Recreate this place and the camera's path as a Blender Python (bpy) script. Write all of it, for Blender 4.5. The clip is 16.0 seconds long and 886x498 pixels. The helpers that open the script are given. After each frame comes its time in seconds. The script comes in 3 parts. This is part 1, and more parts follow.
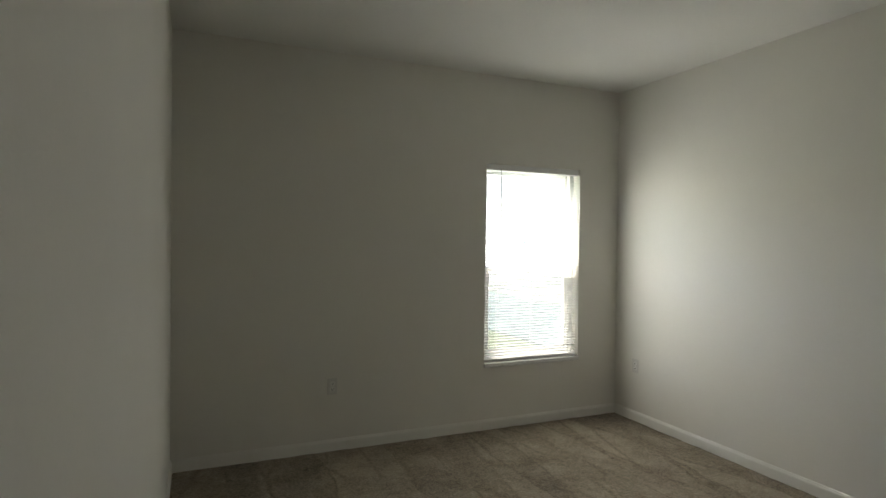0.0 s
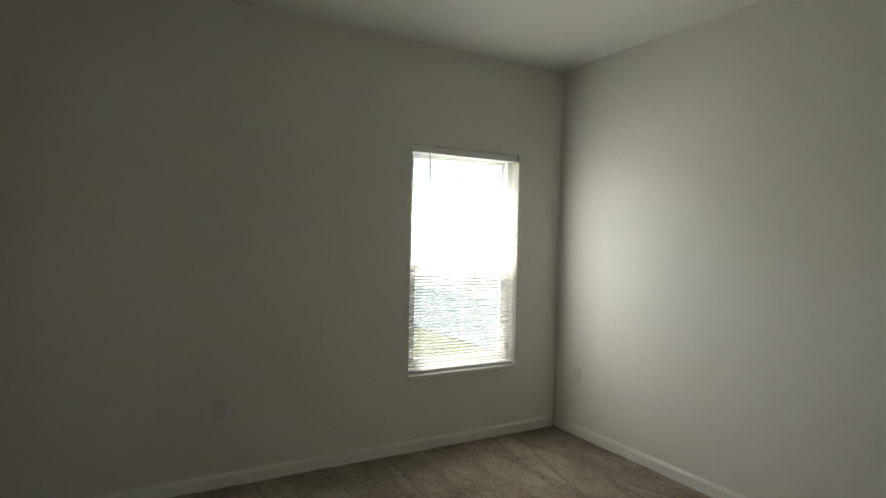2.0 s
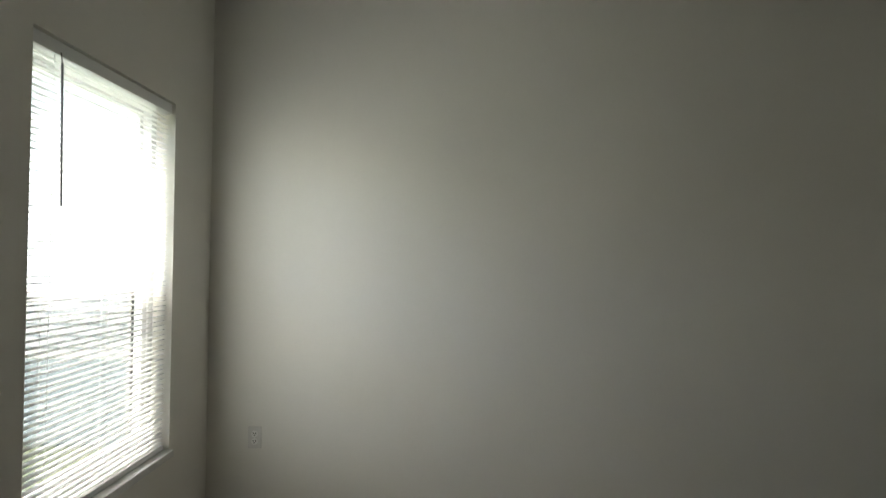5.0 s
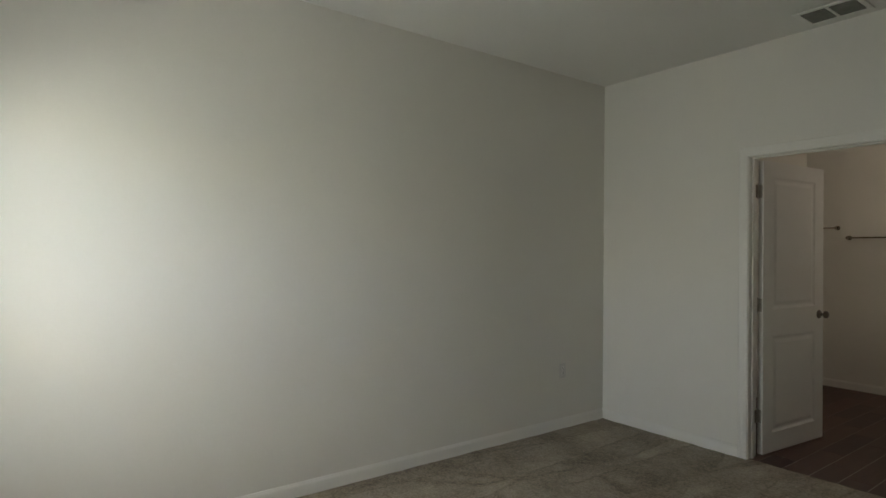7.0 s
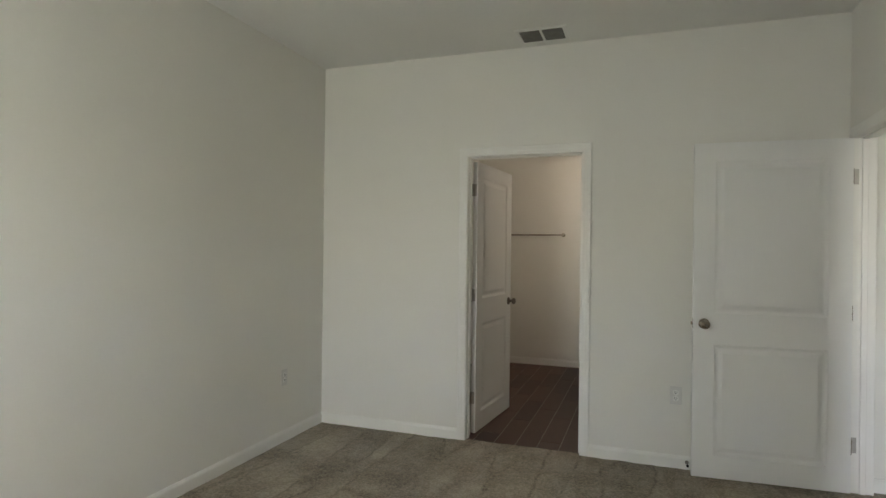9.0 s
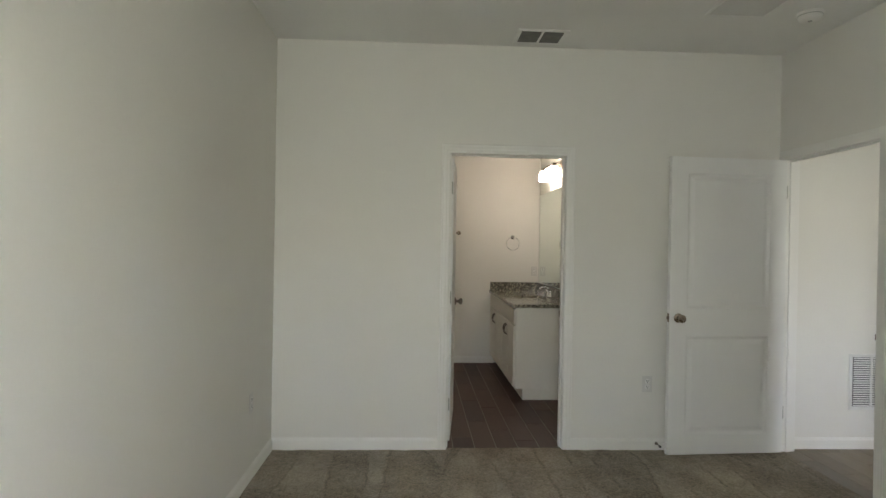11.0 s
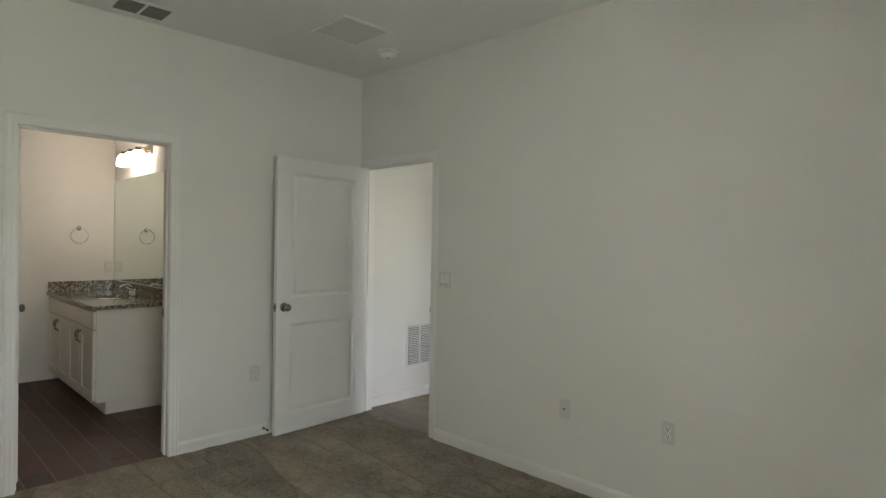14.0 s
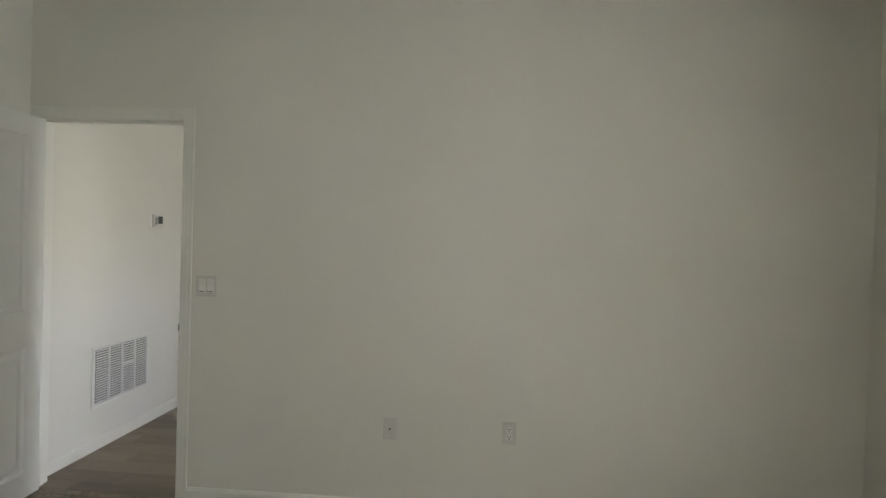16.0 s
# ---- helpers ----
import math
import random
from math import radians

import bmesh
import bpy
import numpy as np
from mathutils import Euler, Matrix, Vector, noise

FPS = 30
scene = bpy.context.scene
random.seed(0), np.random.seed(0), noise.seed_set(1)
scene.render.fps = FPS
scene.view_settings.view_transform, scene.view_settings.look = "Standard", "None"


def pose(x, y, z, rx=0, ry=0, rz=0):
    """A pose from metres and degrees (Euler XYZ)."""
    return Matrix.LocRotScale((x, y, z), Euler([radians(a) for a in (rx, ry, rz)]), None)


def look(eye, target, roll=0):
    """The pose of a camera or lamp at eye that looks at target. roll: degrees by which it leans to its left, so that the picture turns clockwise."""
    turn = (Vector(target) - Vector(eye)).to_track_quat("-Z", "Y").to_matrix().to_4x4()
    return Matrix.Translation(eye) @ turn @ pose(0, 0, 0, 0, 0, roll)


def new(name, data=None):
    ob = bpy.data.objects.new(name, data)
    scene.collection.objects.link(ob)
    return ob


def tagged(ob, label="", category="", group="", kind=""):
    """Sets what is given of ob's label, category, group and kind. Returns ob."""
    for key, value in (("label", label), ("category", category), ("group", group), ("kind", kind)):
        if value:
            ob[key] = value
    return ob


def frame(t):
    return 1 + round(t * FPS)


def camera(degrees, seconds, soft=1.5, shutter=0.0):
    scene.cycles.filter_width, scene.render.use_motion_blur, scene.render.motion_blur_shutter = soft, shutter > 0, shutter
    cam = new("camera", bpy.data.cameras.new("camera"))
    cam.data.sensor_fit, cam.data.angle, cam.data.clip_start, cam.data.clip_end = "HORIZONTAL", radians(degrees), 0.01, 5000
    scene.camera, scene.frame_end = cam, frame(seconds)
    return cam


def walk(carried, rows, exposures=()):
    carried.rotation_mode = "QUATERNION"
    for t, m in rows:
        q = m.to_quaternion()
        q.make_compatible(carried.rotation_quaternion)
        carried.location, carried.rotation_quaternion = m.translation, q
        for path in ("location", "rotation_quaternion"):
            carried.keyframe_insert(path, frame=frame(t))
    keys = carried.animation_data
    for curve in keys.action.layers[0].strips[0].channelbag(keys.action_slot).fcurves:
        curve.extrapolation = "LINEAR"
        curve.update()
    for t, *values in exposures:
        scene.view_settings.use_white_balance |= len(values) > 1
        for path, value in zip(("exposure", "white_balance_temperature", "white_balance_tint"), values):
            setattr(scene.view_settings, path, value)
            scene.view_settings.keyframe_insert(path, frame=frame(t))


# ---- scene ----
cam = camera(75.9, 16.0)

PATH = [
    (0, (0.140, 0.430, 1.483), (0.939, 2.263, 1.453), 0.7),
    (0.5, (0.146, 0.455, 1.482), (0.938, 2.291, 1.455), 0.7),
    (1, (0.205, 0.590, 1.473), (0.994, 2.427, 1.439), 0.8),
    (1.5, (0.408, 0.716, 1.471), (1.194, 2.555, 1.43), 0.7),
    (2, (0.52, 0.924, 1.474), (1.505, 2.664, 1.43), 1.2),
    (2.5, (0.572, 1.202, 1.461), (1.977, 2.624, 1.417), 1.8),
    (3, (0.627, 1.508, 1.411), (2.361, 2.504, 1.399), 1.7),
    (3.5, (0.70, 1.870, 1.440), (2.572, 2.570, 1.422), 1.4),
    (5.8, (0.479, 3.594, 1.385), (2.435, 3.176, 1.406), 0.4),
    (6.0, (0.482, 3.672, 1.405), (2.407, 3.122, 1.411), 0.45),
    (6.5, (0.501, 3.879, 1.379), (2.284, 2.973, 1.392), 0.7),
    (7, (0.471, 3.928, 1.374), (2.08, 2.74, 1.386), 0.5),
    (7.5, (0.475, 3.933, 1.358), (1.898, 2.528, 1.366), 0.3),
    (8, (0.634, 3.853, 1.342), (1.831, 2.25, 1.347), 0.9),
    (8.5, (0.872, 3.861, 1.348), (1.803, 2.091, 1.358), 0.8),
    (9, (1.117, 3.909, 1.364), (1.789, 2.025, 1.368), 0.7),
    (9.2, (1.246, 3.892, 1.37), (1.81, 1.973, 1.368), 0.4),
    (11.3, (2.712, 3.898, 1.4), (2.504, 1.909, 1.392), 1.0),
    (11.5, (2.789, 3.933, 1.405), (2.495, 1.955, 1.399), 0.9),
    (12, (2.858, 4.04, 1.425), (2.31, 2.116, 1.417), 0.7),
    (12.5, (2.903, 4.08, 1.441), (2.098, 2.249, 1.425), 0.5),
    (13, (2.925, 4.091, 1.414), (1.92, 2.362, 1.406), 0.7),
    (13.5, (2.915, 4.043, 1.407), (1.719, 2.44, 1.396), 0.7),
    (14, (2.881, 3.864, 1.414), (1.466, 2.451, 1.397), 0.9),
    (14.5, (2.884, 3.646, 1.414), (1.259, 2.48, 1.399), 1.0),
    (15, (2.959, 3.32, 1.401), (1.128, 2.515, 1.399), 1.4),
    (15.5, (2.924, 2.912, 1.433), (0.969, 2.492, 1.406), 1.6),
    (16, (2.916, 2.494, 1.446), (0.922, 2.341, 1.413), 1.8),
]
walk(cam, [(t, look(eye, target, roll)) for t, eye, target, roll in PATH],
     [(0, 3.10, 6600, 9.5), (1.5, 3.07, 6600, 9.5), (2.5, 2.81, 6560, 9.5), (3.7, 2.74, 6500, 9), (5.8, 2.70, 6450, 9), (6.5, 3.02, 6450, 9),
      (7.0, 3.26, 6500, 9), (9.0, 4.02, 6520, 9.5), (12.0, 3.97, 6450, 9.5), (13.0, 3.91, 6460, 9.5), (14.5, 3.88, 6480, 9.5), (16.0, 3.92, 6500, 9.5)])

# ---- daylight ----
world = bpy.data.worlds.new("world")
scene.world = world
world.use_nodes = True
wn, wl = world.node_tree.nodes, world.node_tree.links
sky = wn.new("ShaderNodeTexSky")
sky.sky_type, sky.sun_disc = "NISHITA", False
sky.sun_elevation, sky.sun_rotation = radians(58), radians(335)
sky.air_density, sky.dust_density, sky.ozone_density = 1.0, 3.0, 1.0
wl.new(sky.outputs[0], wn["Background"].inputs[0])
wn["Background"].inputs[1].default_value = 0.15
sun_data = bpy.data.lights.new("sun", "SUN")
sun_data.energy, sun_data.angle, sun_data.color = 5.0, radians(0.6), (1.0, 0.95, 0.88)
sun = new("sun", sun_data)
az, el = radians(335), radians(58)
sun.matrix_world = look((0, 0, 0), (-math.sin(az) * math.cos(el), -math.cos(az) * math.cos(el), -math.sin(el)))
sun.location = (-6, 14, 20)
# area lamps added in the window opening for the sky's light: one pair outside the two sashes, one pair before the
# slats for the light they scatter into the room
for height, middle, power, depth in ((0.76, 1.665, 0.50, 4.575), (0.66, 0.92, 0.80, 4.575), (0.72, 1.665, 0.40, 4.378), (0.70, 0.92, 0.42, 4.378)):
    lamp_data = bpy.data.lights.new("window_skylight", "AREA")
    lamp_data.shape, lamp_data.size, lamp_data.size_y = "RECTANGLE", 0.86, height
    lamp_data.energy, lamp_data.color, lamp_data.spread = power, (0.982, 0.985, 0.95), radians(140 if depth > 4.5 else 172)
    lamp = new("window_skylight", lamp_data)
    lamp.matrix_world = look((2.666, depth, middle), (2.666, 0, middle))
# unseen area lamp added to brighten the hall, set in the invented opening
hall_data = bpy.data.lights.new("hall_added_light", "AREA")
hall_data.shape, hall_data.size, hall_data.size_y = "RECTANGLE", 0.6, 1.05
hall_data.energy, hall_data.color = 0.98, (1.0, 0.955, 0.96)
hall_lamp = new("hall_added_light", hall_data)
hall_lamp.matrix_world = look((-0.62, 3.235, 1.475), (-0.62, 0, 1.475))


# ---- materials ----
def material(name, a, b=None, rough=0.6, metal=0.0, big=3.0, small=0.0, amount=0.5, bump=0.0, bump_scale=200.0,
             island=0.0, stretch=(1, 1, 1), spec=0.5):
    """Two base colours mixed by a large and a fine noise, with fine relief."""
    m = bpy.data.materials.new(name)
    m.use_nodes = True
    n, l = m.node_tree.nodes, m.node_tree.links
    bsdf = n["Principled BSDF"]
    bsdf.inputs["Roughness"].default_value = rough
    bsdf.inputs["Metallic"].default_value = metal
    bsdf.inputs["Specular IOR Level"].default_value = spec
    b = b or a
    co = n.new("ShaderNodeTexCoord")
    mp = n.new("ShaderNodeMapping")
    mp.inputs["Scale"].default_value = stretch
    l.new(co.outputs["Object"], mp.inputs["Vector"])
    big_n = n.new("ShaderNodeTexNoise")
    big_n.inputs["Scale"].default_value = big
    big_n.inputs["Detail"].default_value = 4
    l.new(mp.outputs[0], big_n.inputs["Vector"])
    fac = big_n.outputs["Fac"]
    if small:
        fine = n.new("ShaderNodeTexNoise")
        fine.inputs["Scale"].default_value = small
        fine.inputs["Detail"].default_value = 3
        l.new(mp.outputs[0], fine.inputs["Vector"])
        mx = n.new("ShaderNodeMix")
        mx.inputs["Factor"].default_value = amount
        l.new(fac, mx.inputs["A"])
        l.new(fine.outputs["Fac"], mx.inputs["B"])
        fac = mx.outputs["Result"]
    if island:
        info = n.new("ShaderNodeObjectInfo")
        mx2 = n.new("ShaderNodeMix")
        mx2.inputs["Factor"].default_value = island
        l.new(fac, mx2.inputs["A"])
        l.new(info.outputs["Random"], mx2.inputs["B"])
        fac = mx2.outputs["Result"]
    ramp = n.new("ShaderNodeValToRGB")
    ramp.color_ramp.elements[0].position, ramp.color_ramp.elements[1].position = 0.3, 0.7
    ramp.color_ramp.elements[0].color, ramp.color_ramp.elements[1].color = (*a, 1), (*b, 1)
    l.new(fac, ramp.inputs[0])
    l.new(ramp.outputs[0], bsdf.inputs["Base Color"])
    if bump:
        bn = n.new("ShaderNodeTexNoise")
        bn.inputs["Scale"].default_value = bump_scale
        bn.inputs["Detail"].default_value = 3
        l.new(mp.outputs[0], bn.inputs["Vector"])
        bp = n.new("ShaderNodeBump")
        bp.inputs["Strength"].default_value = bump
        bp.inputs["Distance"].default_value = 0.004
        l.new(bn.outputs["Fac"], bp.inputs["Height"])
        l.new(bp.outputs[0], bsdf.inputs["Normal"])
    return m


M_WALL = material("wall_paint", (0.775, 0.757, 0.700), (0.805, 0.788, 0.735), 0.85, big=1.3, small=60, amount=0.3, bump=0.12, bump_scale=140, spec=0.25)
M_CEIL = material("ceiling_paint", (0.79, 0.785, 0.75), (0.83, 0.825, 0.79), 0.92, big=1.5, small=50, amount=0.4, bump=0.5, bump_scale=90, spec=0.15)
M_TRIM = material("white_trim_enamel", (0.812, 0.798, 0.752), (0.840, 0.826, 0.782), 0.42, big=2.0, small=80, amount=0.3, bump=0.01, bump_scale=160, spec=0.4)
M_DOOR = material("white_door_enamel", (0.80, 0.795, 0.77), (0.835, 0.83, 0.805), 0.62, big=1.5, small=120, amount=0.3, bump=0.06, bump_scale=260, stretch=(1, 1, 0.12), spec=0.25)
M_PLASTIC = material("white_plastic", (0.785, 0.775, 0.74), (0.815, 0.805, 0.77), 0.35, big=20)
M_VINYL = material("window_vinyl", (0.80, 0.80, 0.79), (0.85, 0.85, 0.84), 0.4, big=8)
M_SLAT = material("blind_slat_white", (0.82, 0.82, 0.80), (0.87, 0.87, 0.85), 0.5, big=6)
_n, _l = M_SLAT.node_tree.nodes, M_SLAT.node_tree.links
_tr, _mx = _n.new("ShaderNodeBsdfTranslucent"), _n.new("ShaderNodeMixShader")
_tr.inputs[0].default_value = (0.93, 0.93, 0.92, 1)
_mx.inputs[0].default_value = 0.6
_l.new(_n["Principled BSDF"].outputs[0], _mx.inputs[1])
_l.new(_tr.outputs[0], _mx.inputs[2])
_l.new(_mx.outputs[0], _n["Material Output"].inputs[0])
M_WAND = material("grey_plastic_and_gap_shade", (0.10, 0.10, 0.10), (0.16, 0.16, 0.16), 0.3, big=20)
M_SILL = material("cultured_marble", (0.74, 0.735, 0.72), (0.84, 0.835, 0.82), 0.25, big=6, small=25)
M_NICKEL = material("satin_nickel", (0.27, 0.225, 0.175), (0.42, 0.37, 0.31), 0.22, 1.0, big=30)
M_HINGE = material("dull_nickel", (0.40, 0.38, 0.34), (0.50, 0.48, 0.44), 0.55, 0.6, big=30)
M_BRONZE = material("dark_nickel", (0.16, 0.14, 0.12), (0.24, 0.21, 0.18), 0.35, 1.0, big=30)
M_CHROME = material("chrome", (0.66, 0.66, 0.66), (0.74, 0.74, 0.74), 0.2, 1.0, big=30)
M_DARK = material("dark_parts_and_hole_shade", (0.012, 0.012, 0.012), (0.02, 0.02, 0.02), 0.9, big=10)
M_GROUT = material("grey_grout", (0.30, 0.28, 0.255), (0.38, 0.36, 0.33), 0.9, big=8, small=120, bump=0.2)
M_TILE = material("wood_look_tile", (0.042, 0.0175, 0.0115), (0.098, 0.0460, 0.0320), 0.48, big=3.0, small=22, amount=0.5,
                  bump=0.08, bump_scale=40, island=0.35, stretch=(7, 0.6, 1))
M_TILE_HALL = material("grey_wood_look_tile", (0.125, 0.096, 0.066), (0.245, 0.198, 0.140), 0.45, big=3.0, small=22, amount=0.5,
                       bump=0.08, bump_scale=40, island=0.35, stretch=(7, 0.6, 1))
M_CABINET = material("cream_cabinet_paint", (0.78, 0.75, 0.67), (0.83, 0.80, 0.72), 0.45, big=3, small=40, amount=0.3)
M_PORCELAIN = material("porcelain", (0.80, 0.80, 0.78), (0.84, 0.84, 0.82), 0.12, big=6)
M_SIDING = material("pale_siding", (0.62, 0.60, 0.55), (0.70, 0.68, 0.63), 0.7, big=2, small=40)
M_ROOF = material("roof_shingle", (0.10, 0.095, 0.09), (0.18, 0.17, 0.16), 0.95, big=6, small=60, bump=0.5, bump_scale=40)
M_GRASS = material("lawn_grass", (0.075, 0.092, 0.050), (0.125, 0.138, 0.080), 0.95, big=0.8, small=40, amount=0.5, bump=0.8, bump_scale=60)
M_PATH = material("concrete", (0.10, 0.125, 0.13), (0.15, 0.18, 0.185), 0.9, big=2, small=60)
# far panes: the grey base colour includes the sky's reflection
M_HOUSEGLASS = material("far_glass_sky_tone", (0.20, 0.22, 0.23), (0.28, 0.30, 0.31), 0.08, big=3)
M_PANEL = material("dulled_panel_paint", (0.66, 0.655, 0.62), (0.71, 0.705, 0.67), 0.9, big=4, small=60, amount=0.4)
# dark grey for the ceiling vent's slats
M_VENT = material("dark_grey_metal", (0.15, 0.145, 0.13), (0.20, 0.195, 0.175), 0.6, big=20)
# white cover plates, with the shade on them put into the colour
M_PLATE = material("white_plate_nylon_shaded", (0.66, 0.645, 0.61), (0.70, 0.685, 0.65), 0.3, big=20)
M_LABEL = material("pale_grey_label", (0.34, 0.34, 0.32), (0.40, 0.40, 0.38), 0.5, big=20)
M_SCREENDISPLAY = material("grey_display", (0.10, 0.11, 0.10), (0.14, 0.15, 0.14), 0.2, big=30)


def carpet_material():
    m = bpy.data.materials.new("plush_carpet")
    m.use_nodes = True
    n, l = m.node_tree.nodes, m.node_tree.links
    bsdf = n["Principled BSDF"]
    bsdf.inputs["Roughness"].default_value = 1.0
    bsdf.inputs["Specular IOR Level"].default_value = 0.05
    bsdf.inputs["Sheen Weight"].default_value = 0.15
    co = n.new("ShaderNodeTexCoord")

    def nz(scale, detail, src, rough=0.55):
        t = n.new("ShaderNodeTexNoise")
        t.inputs["Scale"].default_value, t.inputs["Detail"].default_value, t.inputs["Roughness"].default_value = scale, detail, rough
        l.new(src, t.inputs["Vector"])
        return t

    def blend(f, a, b):
        m1 = n.new("ShaderNodeMix")
        m1.inputs["Factor"].default_value = f
        l.new(a, m1.inputs["A"])
        l.new(b, m1.inputs["B"])
        return m1.outputs["Result"]
    tuft = nz(70, 4, co.outputs["Object"], 0.7)
    clump = nz(24, 4, co.outputs["Object"])
    blotch = nz(3.2, 5, co.outputs["Object"], 0.6)
    # swaths left in the pile by a vacuum cleaner, each brushed its own way
    warp = n.new("ShaderNodeVectorMath")
    warp.operation = "MULTIPLY_ADD"
    wob = nz(5, 4, co.outputs["Object"])
    warp.inputs[1].default_value = (0.07, 0.07, 0.0)
    l.new(wob.outputs["Color"], warp.inputs[0])
    l.new(co.outputs["Object"], warp.inputs[2])
    mp = n.new("ShaderNodeMapping")
    mp.inputs["Rotation"].default_value = (0, 0, radians(8))
    mp.inputs["Scale"].default_value = (3.6, 0.62, 1)
    l.new(warp.outputs[0], mp.inputs["Vector"])
    swath = n.new("ShaderNodeTexVoronoi")
    swath.inputs["Scale"].default_value = 1.25
    l.new(mp.outputs[0], swath.inputs["Vector"])
    grey = n.new("ShaderNodeRGBToBW")
    l.new(swath.outputs["Color"], grey.inputs[0])
    # the ridges of crushed pile between two strokes
    ridge = n.new("ShaderNodeTexVoronoi")
    ridge.feature = "DISTANCE_TO_EDGE"
    ridge.inputs["Scale"].default_value = 1.25
    l.new(mp.outputs[0], ridge.inputs["Vector"])
    line = n.new("ShaderNodeMapRange")
    line.inputs["From Max"].default_value = 0.06
    line.inputs["To Min"].default_value = 0.16
    line.inputs["To Max"].default_value = 0.55
    l.new(ridge.outputs["Distance"], line.inputs["Value"])
    broken = n.new("ShaderNodeMapRange")
    broken.inputs["From Min"].default_value, broken.inputs["From Max"].default_value = 0.46, 0.56
    l.new(blotch.outputs["Fac"], broken.inputs["Value"])
    lines = n.new("ShaderNodeMix")
    l.new(broken.outputs[0], lines.inputs["Factor"])
    lines.inputs["A"].default_value = 0.55
    l.new(line.outputs[0], lines.inputs["B"])
    pile = blend(0.72, clump.outputs["Fac"], tuft.outputs["Fac"])
    shade = blend(0.34, blend(0.20, blotch.outputs["Fac"], grey.outputs[0]), lines.outputs["Result"])
    both = blend(0.50, pile, shade)
    r1 = n.new("ShaderNodeValToRGB")
    r1.color_ramp.elements[0].position, r1.color_ramp.elements[1].position = 0.41, 0.60
    r1.color_ramp.elements[0].color, r1.color_ramp.elements[1].color = (0.128, 0.105, 0.076, 1), (0.470, 0.398, 0.302, 1)
    l.new(both, r1.inputs[0])
    l.new(r1.outputs[0], bsdf.inputs["Base Color"])
    bp = n.new("ShaderNodeBump")
    bp.inputs["Strength"].default_value, bp.inputs["Distance"].default_value = 1.0, 0.012
    l.new(pile, bp.inputs["Height"])
    l.new(bp.outputs[0], bsdf.inputs["Normal"])
    return m


def granite_material():
    m = bpy.data.materials.new("speckled_granite")
    m.use_nodes = True
    n, l = m.node_tree.nodes, m.node_tree.links
    bsdf = n["Principled BSDF"]
    bsdf.inputs["Roughness"].default_value = 0.12
    co = n.new("ShaderNodeTexCoord")
    no = n.new("ShaderNodeTexNoise")
    no.inputs["Scale"].default_value, no.inputs["Detail"].default_value = 27, 7
    no.inputs["Distortion"].default_value = 1.2
    l.new(co.outputs["Object"], no.inputs["Vector"])
    vo = n.new("ShaderNodeTexVoronoi")
    vo.inputs["Scale"].default_value = 60
    l.new(co.outputs["Object"], vo.inputs["Vector"])
    mx = n.new("ShaderNodeMix")
    mx.inputs["Factor"].default_value = 0.3
    l.new(no.outputs["Fac"], mx.inputs["A"])
    l.new(vo.outputs["Distance"], mx.inputs["B"])
    r = n.new("ShaderNodeValToRGB")
    r.color_ramp.elements[0].position, r.color_ramp.elements[0].color = 0.30, (0.012, 0.012, 0.010, 1)
    r.color_ramp.elements[1].position, r.color_ramp.elements[1].color = 0.60, (0.42, 0.38, 0.30, 1)
    for p, c in ((0.38, (0.07, 0.075, 0.06, 1)), (0.45, (0.16, 0.135, 0.105, 1)), (0.52, (0.13, 0.14, 0.11, 1))):
        r.color_ramp.elements.new(p).color = c
    l.new(mx.outputs["Result"], r.inputs[0])
    l.new(r.outputs[0], bsdf.inputs["Base Color"])
    return m


def glass_material(name, tint, gloss):
    m = bpy.data.materials.new(name)
    m.use_nodes = True
    n, l = m.node_tree.nodes, m.node_tree.links
    n.remove(n["Principled BSDF"])
    t, g, mx, lw = n.new("ShaderNodeBsdfTransparent"), n.new("ShaderNodeBsdfGlossy"), n.new("ShaderNodeMixShader"), n.new("ShaderNodeLayerWeight")
    pw, fr = n.new("ShaderNodeMath"), n.new("ShaderNodeMath")
    pw.operation, fr.operation = "POWER", "MULTIPLY_ADD"
    pw.inputs[1].default_value = 5
    lw.inputs[0].default_value = 0.5
    fr.inputs[1].default_value, fr.inputs[2].default_value = 0.6, gloss
    l.new(lw.outputs["Facing"], pw.inputs[0])
    l.new(pw.outputs[0], fr.inputs[0])
    t.inputs[0].default_value = (*tint, 1)
    g.inputs["Roughness"].default_value = 0.02
    l.new(fr.outputs[0], mx.inputs[0])
    l.new(t.outputs[0], mx.inputs[1])
    l.new(g.outputs[0], mx.inputs[2])
    l.new(mx.outputs[0], n["Material Output"].inputs[0])
    return m


def screen_material():
    m = bpy.data.materials.new("insect_screen_mesh")
    m.use_nodes = True
    n, l = m.node_tree.nodes, m.node_tree.links
    bsdf = n["Principled BSDF"]
    bsdf.inputs["Base Color"].default_value = (0.03, 0.03, 0.03, 1)
    bsdf.inputs["Roughness"].default_value = 0.7
    t, mx = n.new("ShaderNodeBsdfTransparent"), n.new("ShaderNodeMixShader")
    mx.inputs[0].default_value = 0.42
    l.new(t.outputs[0], mx.inputs[1])
    l.new(bsdf.outputs[0], mx.inputs[2])
    l.new(mx.outputs[0], n["Material Output"].inputs[0])
    return m


def mirror_material():
    m = material("silvered_mirror", (0.80, 0.87, 0.82), (0.81, 0.88, 0.83), 0.015, 1.0, big=1)
    return m


